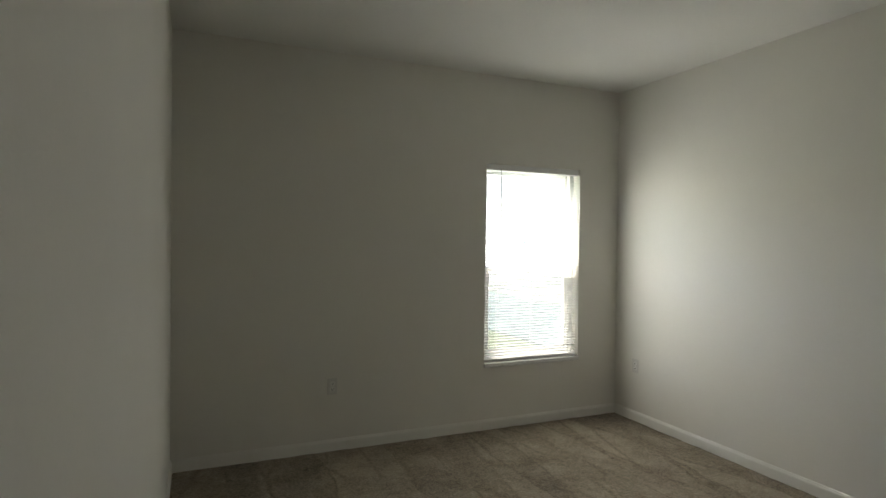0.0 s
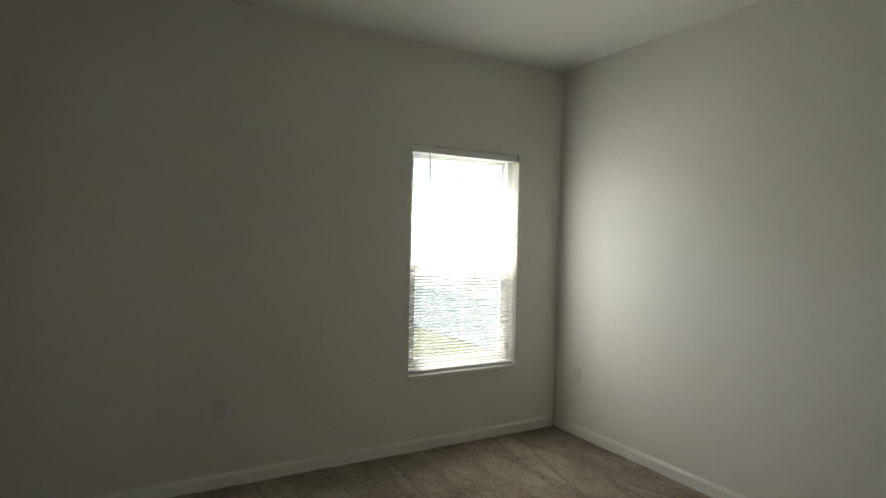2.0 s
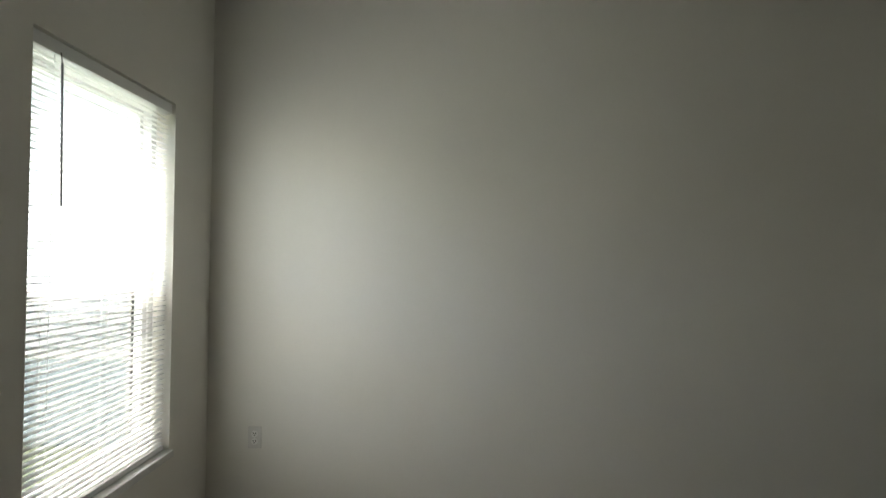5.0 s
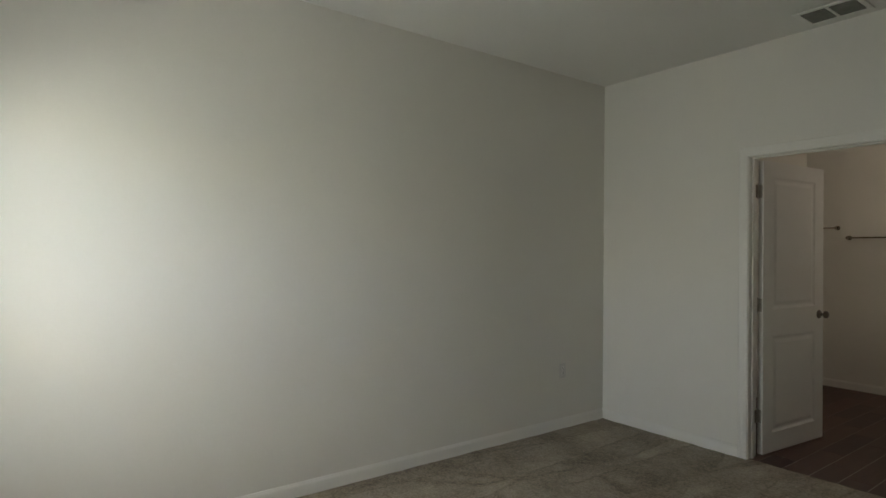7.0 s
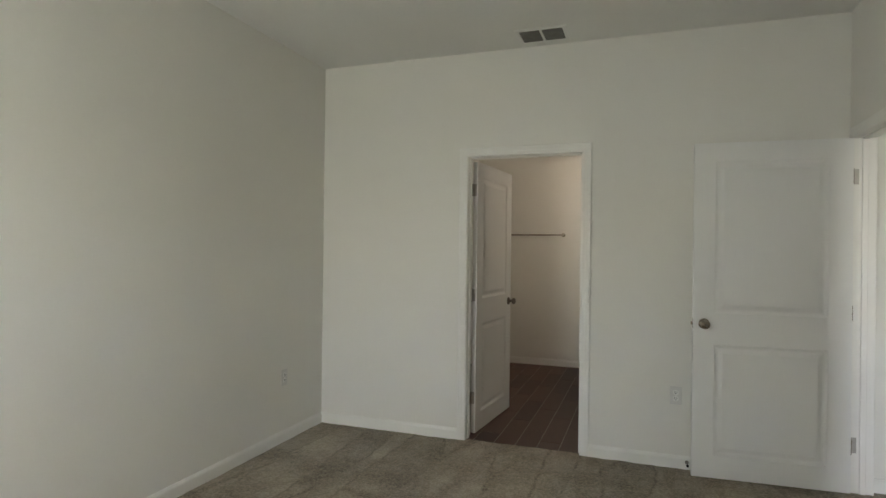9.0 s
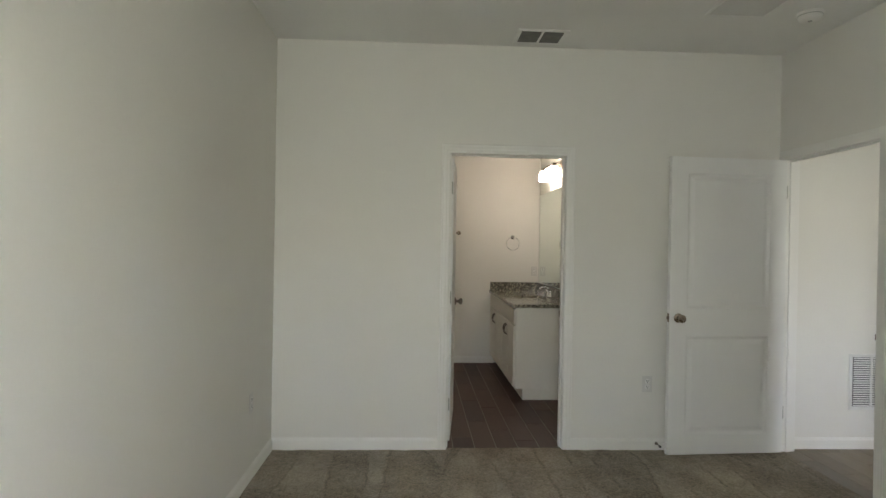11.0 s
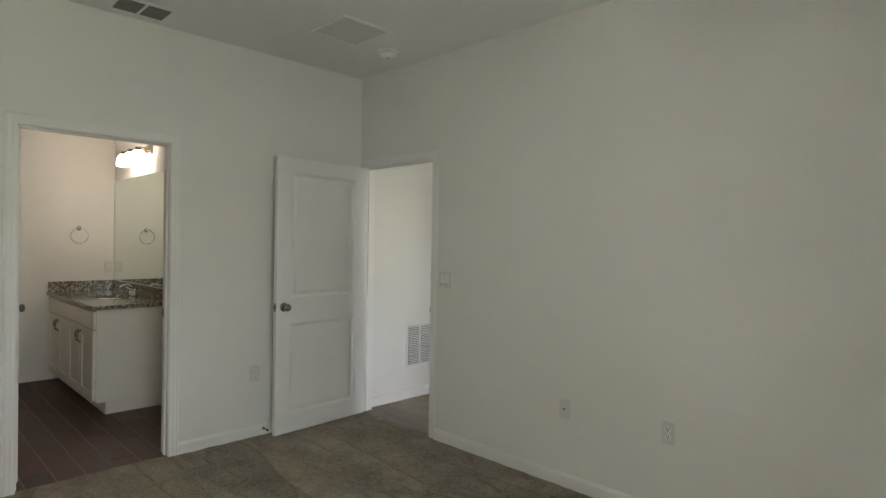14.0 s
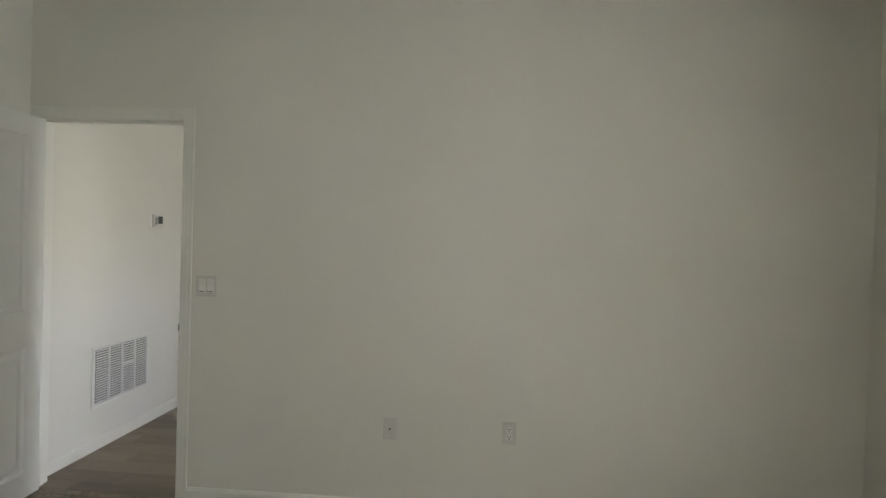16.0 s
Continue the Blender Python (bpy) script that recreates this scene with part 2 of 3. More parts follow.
def lamp_material(name, colour, strength):
    m = bpy.data.materials.new(name)
    m.use_nodes = True
    bsdf = m.node_tree.nodes["Principled BSDF"]
    bsdf.inputs["Base Color"].default_value = (0.8, 0.78, 0.74, 1)
    bsdf.inputs["Emission Color"].default_value = (*colour, 1)
    bsdf.inputs["Emission Strength"].default_value = strength
    return m


M_CARPET = carpet_material()
M_GRANITE = granite_material()
M_GLASS = glass_material("window_glass", (0.95, 0.97, 0.965), 0.035)
M_MESH = screen_material()
M_MIRROR = mirror_material()
M_SHADE = lamp_material("lit_frosted_glass", (1.0, 0.835, 0.70), 1.55)


# ---- building helpers ----
def finish(name, bm, mat, smooth=False):
    bmesh.ops.recalc_face_normals(bm, faces=bm.faces[:])
    me = bpy.data.meshes.new(name)
    bm.to_mesh(me)
    bm.free()
    me.materials.append(mat)
    if smooth:
        for p in me.polygons:
            p.use_smooth = True
        me.set_sharp_from_angle(angle=radians(40))
    return me


def part(name, bm, mat, parent=None, label="", smooth=False, m=None):
    ob = new(name, finish(name, bm, mat, smooth))
    if parent:
        ob.parent = parent
    if m is not None:
        ob.matrix_basis = m
    if label:
        ob["label"] = label
    return ob


def thing(name, label, category, m=None, group="", kind=""):
    ob = new(name)
    ob.empty_display_size = 0.1
    if m is not None:
        ob.matrix_basis = m
    return tagged(ob, label, category, group, kind)


def box(bm, x0, x1, y0, y1, z0, z1, bevel=0.0, segments=2):
    m = Matrix.Translation(((x0 + x1) / 2, (y0 + y1) / 2, (z0 + z1) / 2)) @ Matrix.Diagonal((abs(x1 - x0), abs(y1 - y0), abs(z1 - z0), 1))
    vs = bmesh.ops.create_cube(bm, size=1, matrix=m)["verts"]
    if bevel:
        es = list({e for v in vs for e in v.link_edges})
        bmesh.ops.bevel(bm, geom=es, offset=bevel, segments=segments, affect="EDGES", profile=0.5)
    return bm


def boxed(*args, **kw):
    return box(bmesh.new(), *args, **kw)


def lathe(profile, segments=24, axis="z"):
    """A turned body from (radius, height) pairs, closed at both ends."""
    bm = bmesh.new()
    rings = []
    for r, h in profile:
        ring = []
        for i in range(segments):
            a = 2 * math.pi * i / segments
            c, s = r * math.cos(a), r * math.sin(a)
            ring.append(bm.verts.new({"z": (c, s, h), "y": (c, h, -s), "x": (h, c, s)}[axis]))
        rings.append(ring)
    for p, q in zip(rings, rings[1:]):
        for i in range(segments):
            j = (i + 1) % segments
            bm.faces.new((p[i], p[j], q[j], q[i]))
    bm.faces.new(rings[0][::-1])
    bm.faces.new(rings[-1])
    return bm


def tube(points, radius, segments=10, closed=False):
    """A round rod along points."""
    bm = bmesh.new()
    pts = [Vector(p) for p in points]
    rings = []
    for i, p in enumerate(pts):
        a = pts[i - 1] if (i or closed) else p
        b = pts[(i + 1) % len(pts)] if (i < len(pts) - 1 or closed) else p
        d = (b - a).normalized()
        side = d.cross(Vector((0, 0, 1)) if abs(d.z) < 0.9 else Vector((1, 0, 0))).normalized()
        up = side.cross(d)
        rings.append([bm.verts.new(p + radius * (math.cos(2 * math.pi * k / segments) * side + math.sin(2 * math.pi * k / segments) * up)) for k in range(segments)])
    pairs = list(zip(rings, rings[1:])) + ([(rings[-1], rings[0])] if closed else [])
    for p, q in pairs:
        for k in range(segments):
            j = (k + 1) % segments
            bm.faces.new((p[k], p[j], q[j], q[k]))
    if not closed:
        bm.faces.new(rings[0][::-1])
        bm.faces.new(rings[-1])
    return bm


def strip(bm, p0, p1, out, side, profile, mitre0=0.0, mitre1=0.0):
    """A moulding of the section (out, side) drawn from p0 to p1, its ends cut at a slant by side * mitre."""
    p0, p1, out, side = Vector(p0), Vector(p1), Vector(out), Vector(side)
    d = (p1 - p0).normalized()
    a = [bm.verts.new(p0 + out * o + side * s - d * (s * mitre0)) for o, s in profile]
    b = [bm.verts.new(p1 + out * o + side * s + d * (s * mitre1)) for o, s in profile]
    n = len(profile)
    for i in range(n):
        j = (i + 1) % n
        bm.faces.new((a[i], a[j], b[j], b[i]))
    bm.faces.new(a[::-1])
    bm.faces.new(b)
    return bm


BASE = [(0, -0.01), (0.012, -0.01), (0.012, 0.058), (0.010, 0.066), (0.007, 0.070), (0.006, 0.075), (0.003, 0.079), (0, 0.079)]
CASE = [(0, 0), (0.007, 0), (0.009, 0.003), (0.009, 0.020), (0.011, 0.026), (0.011, 0.044), (0.013, 0.049), (0.013, 0.054), (0.010, 0.058), (0, 0.058)]

# ---- the bedroom shell ----
X, Y, H, T = 3.514, 4.370, 2.782, 0.115
WX0, WX1, WZ0, WZ1 = 2.220, 3.112, 0.510, 2.092        # window opening
BX0, BX1, DTOP = 1.524, 2.324, 2.036                    # bathroom doorway
HY0, HY1 = 0.045, 0.868                                 # hall doorway
NT = 0.20


def setting(name, bm, mat, label):
    return tagged(part(name, bm, mat), label, "", kind="structure")


def wall_with_hole(along, lo, hi, u0, u1, h0, h1, z1):
    """A wall slab along x or y from lo to hi in its other axis, with one hole."""
    bm = bmesh.new()
    (a0, a1), (b0, b1) = lo, hi
    cells = [(a0, u0, 0, z1), (u1, a1, 0, z1), (u0, u1, h1, z1)] + ([(u0, u1, 0, h0)] if h0 > 0 else [])
    for s, e, p, q in cells:
        if along == "x":
            box(bm, s, e, b0, b1, p, q)
        else:
            box(bm, b0, b1, s, e, p, q)
    bmesh.ops.remove_doubles(bm, verts=bm.verts[:], dist=1e-5)
    return bm


setting("wall_north", wall_with_hole("x", (-T, X + 0.2), (Y, Y + NT), WX0, WX1, WZ0 - 0.006, WZ1, H), M_WALL, "off-white painted drywall with the window opening")
setting("wall_east", boxed(X, X + 0.2, -T, Y, 0, H), M_WALL, "plain off-white painted drywall")
setting("wall_south", wall_with_hole("x", (0, X), (-T, 0), BX0 - 0.02, BX1 + 0.02, 0, DTOP + 0.02, H), M_WALL, "off-white painted drywall with the bathroom doorway")
setting("wall_west", wall_with_hole("y", (-T, Y), (-T, 0), HY0 - 0.02, HY1 + 0.02, 0, DTOP + 0.02, H), M_WALL, "off-white painted drywall with the hall doorway")
setting("ceiling", boxed(-4.3, X + 0.2, -3.2, Y + NT, H, H + 0.15), M_CEIL, "white lightly textured ceiling")


def carpet():
    bm = bmesh.new()
    xs, ys = np.linspace(-0.03, X, 72), np.linspace(-0.03, Y, 90)
    vs = [[bm.verts.new((x, y, 0.004 * noise.noise((x * 9, y * 9, 0)) + 0.003 * noise.noise((x * 31, y * 31, 2)) - 0.001)) for y in ys] for x in xs]
    for i in range(len(xs) - 1):
        for j in range(len(ys) - 1):
            bm.faces.new((vs[i][j], vs[i + 1][j], vs[i + 1][j + 1], vs[i][j + 1]))
    return bm


setting("floor", carpet(), M_CARPET, "brown-grey plush carpet with vacuum strokes")

bb = [((0, Y, 0), (X, Y, 0), (0, -1, 0)), ((X, Y - 0.013, 0), (X, 0.013, 0), (-1, 0, 0)),
      ((X, 0, 0), (BX1 + 0.063, 0, 0), (0, 1, 0)), ((BX0 - 0.063, 0, 0), (0.0, 0, 0), (0, 1, 0)),
      ((0, HY1 + 0.063, 0), (0, Y - 0.013, 0), (1, 0, 0))]
for p, q, o in bb:
    setting("baseboard", strip(bmesh.new(), p, q, o, (0, 0, 1), BASE), M_TRIM, "white moulded wooden baseboard")


# ---- door frames ----
def door_frame(name, label, along, u0, u1, wall0, wall1, sides):
    """Jambs, head, stops and casings round an opening that runs along x or y."""
    fr = thing(name, label, "door frame", kind="structure")

    def slab(nm, a0, a1, b0, b1, z0, z1):
        if along == "x":
            part(nm, boxed(a0, a1, b0, b1, z0, z1, bevel=0.0015, segments=1), M_TRIM, fr)
        else:
            part(nm, boxed(b0, b1, a0, a1, z0, z1, bevel=0.0015, segments=1), M_TRIM, fr)

    slab("jamb", u0 - 0.02, u0, wall0 - 0.002, wall1 + 0.002, 0, DTOP)
    slab("jamb", u1, u1 + 0.02, wall0 - 0.002, wall1 + 0.002, 0, DTOP)
    slab("head_jamb", u0 - 0.02, u1 + 0.02, wall0 - 0.002, wall1 + 0.002, DTOP, DTOP + 0.02)
    mid = {"bath": wall0 + 0.045, "hall": wall1 - 0.045}[sides[0]]
    lo, hi = (mid, mid + 0.03) if sides[0] == "bath" else (mid - 0.03, mid)
    slab("door_stop", u0, u0 + 0.010, lo, hi, 0, DTOP)
    slab("door_stop", u1 - 0.010, u1, lo, hi, 0, DTOP)
    slab("door_stop", u0 + 0.010, u1 - 0.010, lo, hi, DTOP - 0.010, DTOP)
    for face, sign in ((wall1, 1), (wall0, -1)):
        f = face + 0.0005 * sign

        def at(u, z):
            return (u, f, z) if along == "x" else (f, u, z)
        out = (0, sign, 0) if along == "x" else (sign, 0, 0)
        ax = (1, 0, 0) if along == "x" else (0, 1, 0)
        neg = tuple(-c for c in ax)
        r = 0.005
        cl, cr = (CASE, CASE) if not (along == "y") else ([(o, min(s, 0.036)) for o, s in CASE], CASE)
        if along == "y":
            cl, cr = [(o * 0.5, s) for o, s in cl], [(o * 0.5, s) for o, s in cr]
        part("casing", strip(bmesh.new(), at(u0 - r, 0), at(u0 - r, DTOP + r), out, neg, cl, 0, 1), M_TRIM, fr)
        part("casing", strip(bmesh.new(), at(u1 + r, 0), at(u1 + r, DTOP + r), out, ax, cr, 0, 1), M_TRIM, fr)
        part("head_casing", strip(bmesh.new(), at(u0 - r, DTOP + r), at(u1 + r, DTOP + r), out, (0, 0, 1), cr, 0.62 if along == "y" else 1, 1), M_TRIM, fr)
    return fr


frame_bath = door_frame("door_frame_1", "white wooden frame and casing of the bathroom doorway", "x", BX0, BX1, -T, 0, ("bath",))
frame_hall = door_frame("door_frame_2", "white wooden frame and casing of the hall doorway", "y", HY0, HY1, -T, 0, ("hall",))


for z in (0.272, 1.032, 1.812):
    part("hinge_leaf", boxed(BX1 - 0.0018, BX1 - 0.0002, -T - 0.002, -T + 0.030, z - 0.044, z + 0.044, bevel=0.0005, segments=1), M_PLASTIC if 1 < z < 1.5 else M_NICKEL, frame_bath, "hinge leaf on the jamb")
for z in (0.274, 1.034, 1.814):
    part("hinge_leaf", boxed(-0.030, 0.000, HY0 + 0.0002, HY0 + 0.0022, z - 0.044, z + 0.044, bevel=0.0005, segments=1), M_PLASTIC if 1 < z < 1.5 else M_HINGE, frame_hall, "hinge leaf on the jamb")


# ---- doors ----
def door_leaf(w, h, t, panels):
    """A moulded leaf: hinge edge at x = 0, with sunk and raised fields on both faces."""
    bm = bmesh.new()
    m = 0.118
    xs = [0, m, w - m, w]
    zs = [0] + [z for p in panels for z in p] + [h]
    for s in (-1, 1):
        y = s * t / 2
        g = [[bm.verts.new((x, y, z)) for z in zs] for x in xs]
        for i in range(3):
            for j in range(len(zs) - 1):
                if i == 1 and j % 2 == 1:
                    prev = [g[1][j], g[2][j], g[2][j + 1], g[1][j + 1]]
                    for inset, depth in ((0.006, 0.004), (0.016, 0.0085), (0.024, 0.0085)):
                        cur = [bm.verts.new((xs[1] + inset, y - s * depth, zs[j] + inset)), bm.verts.new((xs[2] - inset, y - s * depth, zs[j] + inset)),
                               bm.verts.new((xs[2] - inset, y - s * depth, zs[j + 1] - inset)), bm.verts.new((xs[1] + inset, y - s * depth, zs[j + 1] - inset))]
                        for k in range(4):
                            bm.faces.new((prev[k], prev[(k + 1) % 4], cur[(k + 1) % 4], cur[k]))
                        prev = cur
                    bm.faces.new(prev)
                else:
                    bm.faces.new((g[i][j], g[i + 1][j], g[i + 1][j + 1], g[i][j + 1]))
        if s == -1:
            back = g
    rim = lambda q: [q[i][0] for i in range(4)] + [q[3][j] for j in range(1, len(zs))] + [q[i][-1] for i in (2, 1, 0)] + [q[0][j] for j in range(len(zs) - 2, 0, -1)]
    a, b = rim(back), rim(g)
    for k in range(len(a)):
        bm.faces.new((a[k], a[(k + 1) % len(a)], b[(k + 1) % len(a)], b[k]))
    return bm


def raised_field(x0, x1, z0, z1, y, s):
    """The raised middle of a door field, with sloped edges."""
    bm = bmesh.new()
    prev = None
    for inset, o in ((0, 0), (0.022, 0.0065), (0.026, 0.0068)):
        cur = [bm.verts.new((a, y + s * o, b)) for a, b in ((x0 + inset, z0 + inset), (x1 - inset, z0 + inset), (x1 - inset, z1 - inset), (x0 + inset, z1 - inset))]
        if prev:
            for k in range(4):
                bm.faces.new((prev[k], prev[(k + 1) % 4], cur[(k + 1) % 4], cur[k]))
        prev = cur
    bm.faces.new(prev)
    return bm


def hinge(parent, x, y, z, metal, face):
    h = part("hinge", tube([(x, y, z - 0.044), (x, y, z + 0.044)], 0.0065, 10), metal, parent, "nickel butt hinge", smooth=True)
    part("hinge_leaf", boxed(x - 0.0015, x + 0.0015, min(y, y - face * 0.032), max(y, y - face * 0.032), z - 0.044, z + 0.044, bevel=0.0008, segments=1), metal, h)
    for dz in (-0.047, 0.047):
        part("hinge_tip", lathe([(0.002, -0.004), (0.006, -0.003), (0.006, 0.003), (0.002, 0.004)], 10), metal, h, m=pose(x, y, z + dz))
    return h


def knob(parent, x, y, z, s, metal):
    prof = [(0.032, 0), (0.032, 0.004), (0.026, 0.010), (0.013, 0.013), (0.011, 0.028), (0.015, 0.034), (0.024, 0.040), (0.0275, 0.048),
            (0.0265, 0.056), (0.020, 0.063), (0.008, 0.0655)]
    k = part("door_knob", lathe([(r, s * h) for r, h in prof], 28, "y"), metal, parent, "round brushed nickel door knob", smooth=True, m=pose(x, y, z))
    part("key_button", lathe([(0.005, s * 0.064), (0.005, s * 0.0675), (0.003, s * 0.068)], 12, "y"), M_BRONZE, k)
    return k


def door(name, label, m, w, h, turn, metal, knob_metal):
    d = thing(name, label, "door", m, kind="structure")
    t = 0.035
    panels = ((0.135, 0.80), (0.99, 1.905))
    leaf = part("leaf", door_leaf(w, h, t, panels), M_DOOR, d)
    for z0, z1 in panels:
        for s in (-1, 1):
            part("panel", raised_field(0.118 + 0.026, w - 0.118 - 0.026, z0 + 0.026, z1 - 0.026, s * (t / 2 - 0.0083), s), M_DOOR, leaf)
    for s in (-1, 1):
        knob(d, w - 0.062, s * t / 2, 0.925, s, knob_metal)
    part("latch_plate", boxed(w - 0.0005, w + 0.0015, -0.0125, 0.0125, 0.895, 0.955, bevel=0.0005, segments=1), metal, d, "nickel latch plate")
    part("latch_bolt", boxed(w, w + 0.011, -0.006, 0.006, 0.915, 0.935, bevel=0.003), metal, d, "nickel spring latch")
    for z in (0.26, 1.02, 1.80):
        hinge(d, -0.004, turn * (t / 2 + 0.003), z, metal, turn)
    return d


# bathroom door, swung into the bathroom; hall door, swung against the south wall
door("door_1", "white two-panel bathroom door standing wide open", pose(BX1 - 0.013, -T - 0.026, 0.012, 0, 0, -95.6), 0.795, 2.012, 1, M_HINGE, M_BRONZE)
door("door_2", "white two-panel bedroom door open against the wall", pose(0.012, HY0 + 0.036, 0.014, 0, 0, 3.4), 0.832, 2.015, -1, M_NICKEL, M_NICKEL)


# ---- the window ----
def window():
    w = thing("window_1", "white vinyl single-hung window in a drywall opening", "window", kind="structure")
    y0, y1 = Y + 0.085, Y + 0.155
    f = 0.045
    fr = part("window_frame", boxed(WX0, WX0 + f, y0, y1, WZ0 + 0.02, WZ1, bevel=0.003), M_VINYL, w)
    part("frame_side", boxed(WX1 - f, WX1, y0, y1, WZ0 + 0.02, WZ1, bevel=0.003), M_VINYL, fr)
    part("frame_head", boxed(WX0 + f, WX1 - f, y0, y1, WZ1 - f, WZ1, bevel=0.003), M_VINYL, fr)
    part("frame_foot", boxed(WX0 + f, WX1 - f, y0, y1, WZ0 + 0.02, WZ0 + 0.06, bevel=0.003), M_VINYL, fr)
    a, b, zm = WX0 + f, WX1 - f, 1.262
    for nm, za, zb, ya, yb, s in (("upper_sash", zm - 0.02, WZ1 - f, y0 + 0.038, y0 + 0.064, 0.030), ("lower_sash", WZ0 + 0.06, zm + 0.018, y0 + 0.006, y0 + 0.034, 0.038)):
        bm = bmesh.new()
        box(bm, a, a + s, ya, yb, za, zb, bevel=0.002, segments=1)
        box(bm, b - s, b, ya, yb, za, zb, bevel=0.002, segments=1)
        box(bm, a + s, b - s, ya, yb, za, za + s, bevel=0.002, segments=1)
        box(bm, a + s, b - s, ya, yb, zb - s, zb, bevel=0.002, segments=1)
        sash = part(nm, bm, M_VINYL, w)
        ym = (ya + yb) / 2
        pane = part("pane", boxed(a + s - 0.004, b - s + 0.004, ym - 0.002, ym + 0.002, za + s - 0.004, zb - s + 0.004), M_GLASS, sash, "clear window pane")
        pane.visible_shadow = False
    lock = part("sash_lock", boxed((a + b) / 2 - 0.03, (a + b) / 2 + 0.03, y0 + 0.008, y0 + 0.03, zm + 0.018, zm + 0.030, bevel=0.004), M_VINYL, w)
    scr = part("insect_screen", boxed(a + 0.012, b - 0.012, y1 - 0.006, y1 - 0.005, WZ0 + 0.065, zm), M_MESH, w, "fine dark insect screen over the lower sash")
    for x in (a + 0.004, b - 0.012):
        part("screen_rail", boxed(x, x + 0.008, y1 - 0.010, y1 - 0.001, WZ0 + 0.06, zm + 0.005), M_DARK, scr)
    part("screen_rail", boxed(a + 0.012, b - 0.012, y1 - 0.010, y1 - 0.001, zm - 0.004, zm + 0.006), M_DARK, scr)
    part("window_sill", boxed(WX0 - 0.004, WX1 + 0.006, Y - 0.020, y0, WZ0 - 0.020, WZ0 + 0.0125, bevel=0.004), M_SILL, w, "white cultured marble sill")
    return w


window()


def blind():
    b = thing("window_blind", "white mini blind lowered over the window, slats open", "window blind")
    x0, x1, yc = WX0 + 0.008, WX1 - 0.008, Y + 0.035
    zt, zb = WZ1 - 0.046, WZ0 + 0.046
    bm = boxed(x0, x1, yc - 0.022, yc + 0.016, zt - 0.002, WZ1 - 0.004, bevel=0.002)
    head = part("headrail", bm, M_VINYL, b)
    for x in (x0 - 0.003, x1 - 0.004):
        part("bracket", boxed(x, x + 0.007, yc - 0.017, yc + 0.017, zt - 0.003, WZ1 - 0.001, bevel=0.0015), M_PLASTIC, head)
    part("bottom_rail", boxed(x0, x1, yc - 0.013, yc + 0.013, WZ0 + 0.0135, WZ0 + 0.036, bevel=0.004), M_VINYL, b)
    # one slat: a thin crowned strip, tilted a little
    bm = bmesh.new()
    tilt, wid = radians(4), 0.0125
    sec = []
    for u in (-1, -0.5, 0, 0.5, 1):
        sec.append((u * wid, 0.0021 * (1 - u * u)))
    sec += [(u, v - 0.0006) for u, v in sec[::-1]]
    pts = [(u * math.cos(tilt) - v * math.sin(tilt), u * math.sin(tilt) + v * math.cos(tilt)) for u, v in sec]
    strip(bm, (x0, 0, 0), (x1, 0, 0), (0, 1, 0), (0, 0, 1), pts)
    slat = finish("slat", bm, M_SLAT)
    n = 68
    for i in range(n):
        ob = new("slat", slat)
        ob.parent = b
        ob.matrix_basis = pose(0, yc, zb + (zt - 0.012 - zb) * i / (n - 1) + random.uniform(-0.0008, 0.0008), random.uniform(-1.5, 1.5), random.uniform(-0.04, 0.04), 0)
    for x in (WX0 + 0.125, (WX0 + WX1) / 2, WX1 - 0.125):
        for dy in (-0.0135, 0.0135):
            part("ladder_cord", tube([(x, yc + dy, WZ0 + 0.03), (x, yc + dy, zt)], 0.0011, 6), M_SLAT, b)
    wand = part("tilt_wand", tube([(2.356, Y + 0.004, zt - 0.03), (2.362, Y + 0.001, 1.555)], 0.0042, 6), M_WAND, b, "dark six-sided tilt wand")
    part("wand_hook", tube([(2.356, yc - 0.020, zt + 0.004), (2.356, Y + 0.008, zt + 0.004), (2.356, Y + 0.004, zt - 0.03)], 0.0022, 6), M_WAND, wand)
    return b


blind()


# ---- outlets, switches ----
def outlet(m, kind="duplex", label="white duplex wall outlet with cover plate", group="wall outlets"):
    """Lies in the local xz plane and faces -y."""
    o = thing("wall_outlet" if kind == "duplex" else "cable_outlet", label, "outlet", m, group)
    plate = part("cover_plate", boxed(-0.035, 0.035, -0.006, 0, -0.057, 0.057, bevel=0.003), M_PLATE, o)
    if kind == "duplex":
        for z in (-0.0195, 0.0195):
            bm = lathe([(0.0168, -0.0085), (0.0172, -0.008), (0.0172, -0.004)], 20, "y")
            r = part("socket", bm, M_PLASTIC, o, m=pose(0, 0, z))
            # near-black inlays paint the shade inside the socket holes
            for x, hh in ((-0.0063, 0.0045), (0.0063, 0.0036)):
                part("slot_shade", boxed(x - 0.0018, x + 0.0018, -0.0092, -0.0082, 0.003 - hh, 0.003 + hh), M_DARK, r)
            part("slot_shade", lathe([(0.0032, -0.0092), (0.0032, -0.0082)], 10, "y"), M_DARK, r, m=pose(0, 0, -0.0075))
        part("screw", lathe([(0.0028, -0.0075), (0.0034, -0.006)], 10, "y"), M_PLASTIC, o)
    else:
        j = part("coax_jack", lathe([(0.0055, -0.0060), (0.0055, -0.008), (0.0045, -0.008), (0.0045, -0.017), (0.001, -0.017)], 12, "y"), M_BRONZE, o, "dark metal cable jack")
        for z in (-0.042, 0.042):
            part("screw", lathe([(0.0028, -0.0072), (0.0034, -0.006)], 10, "y"), M_PLASTIC, o, m=pose(0, 0, z))
    return o


outlet(pose(1.024, Y, 0.452))
outlet(pose(X, 4.116, 0.456, 0, 0, -90))
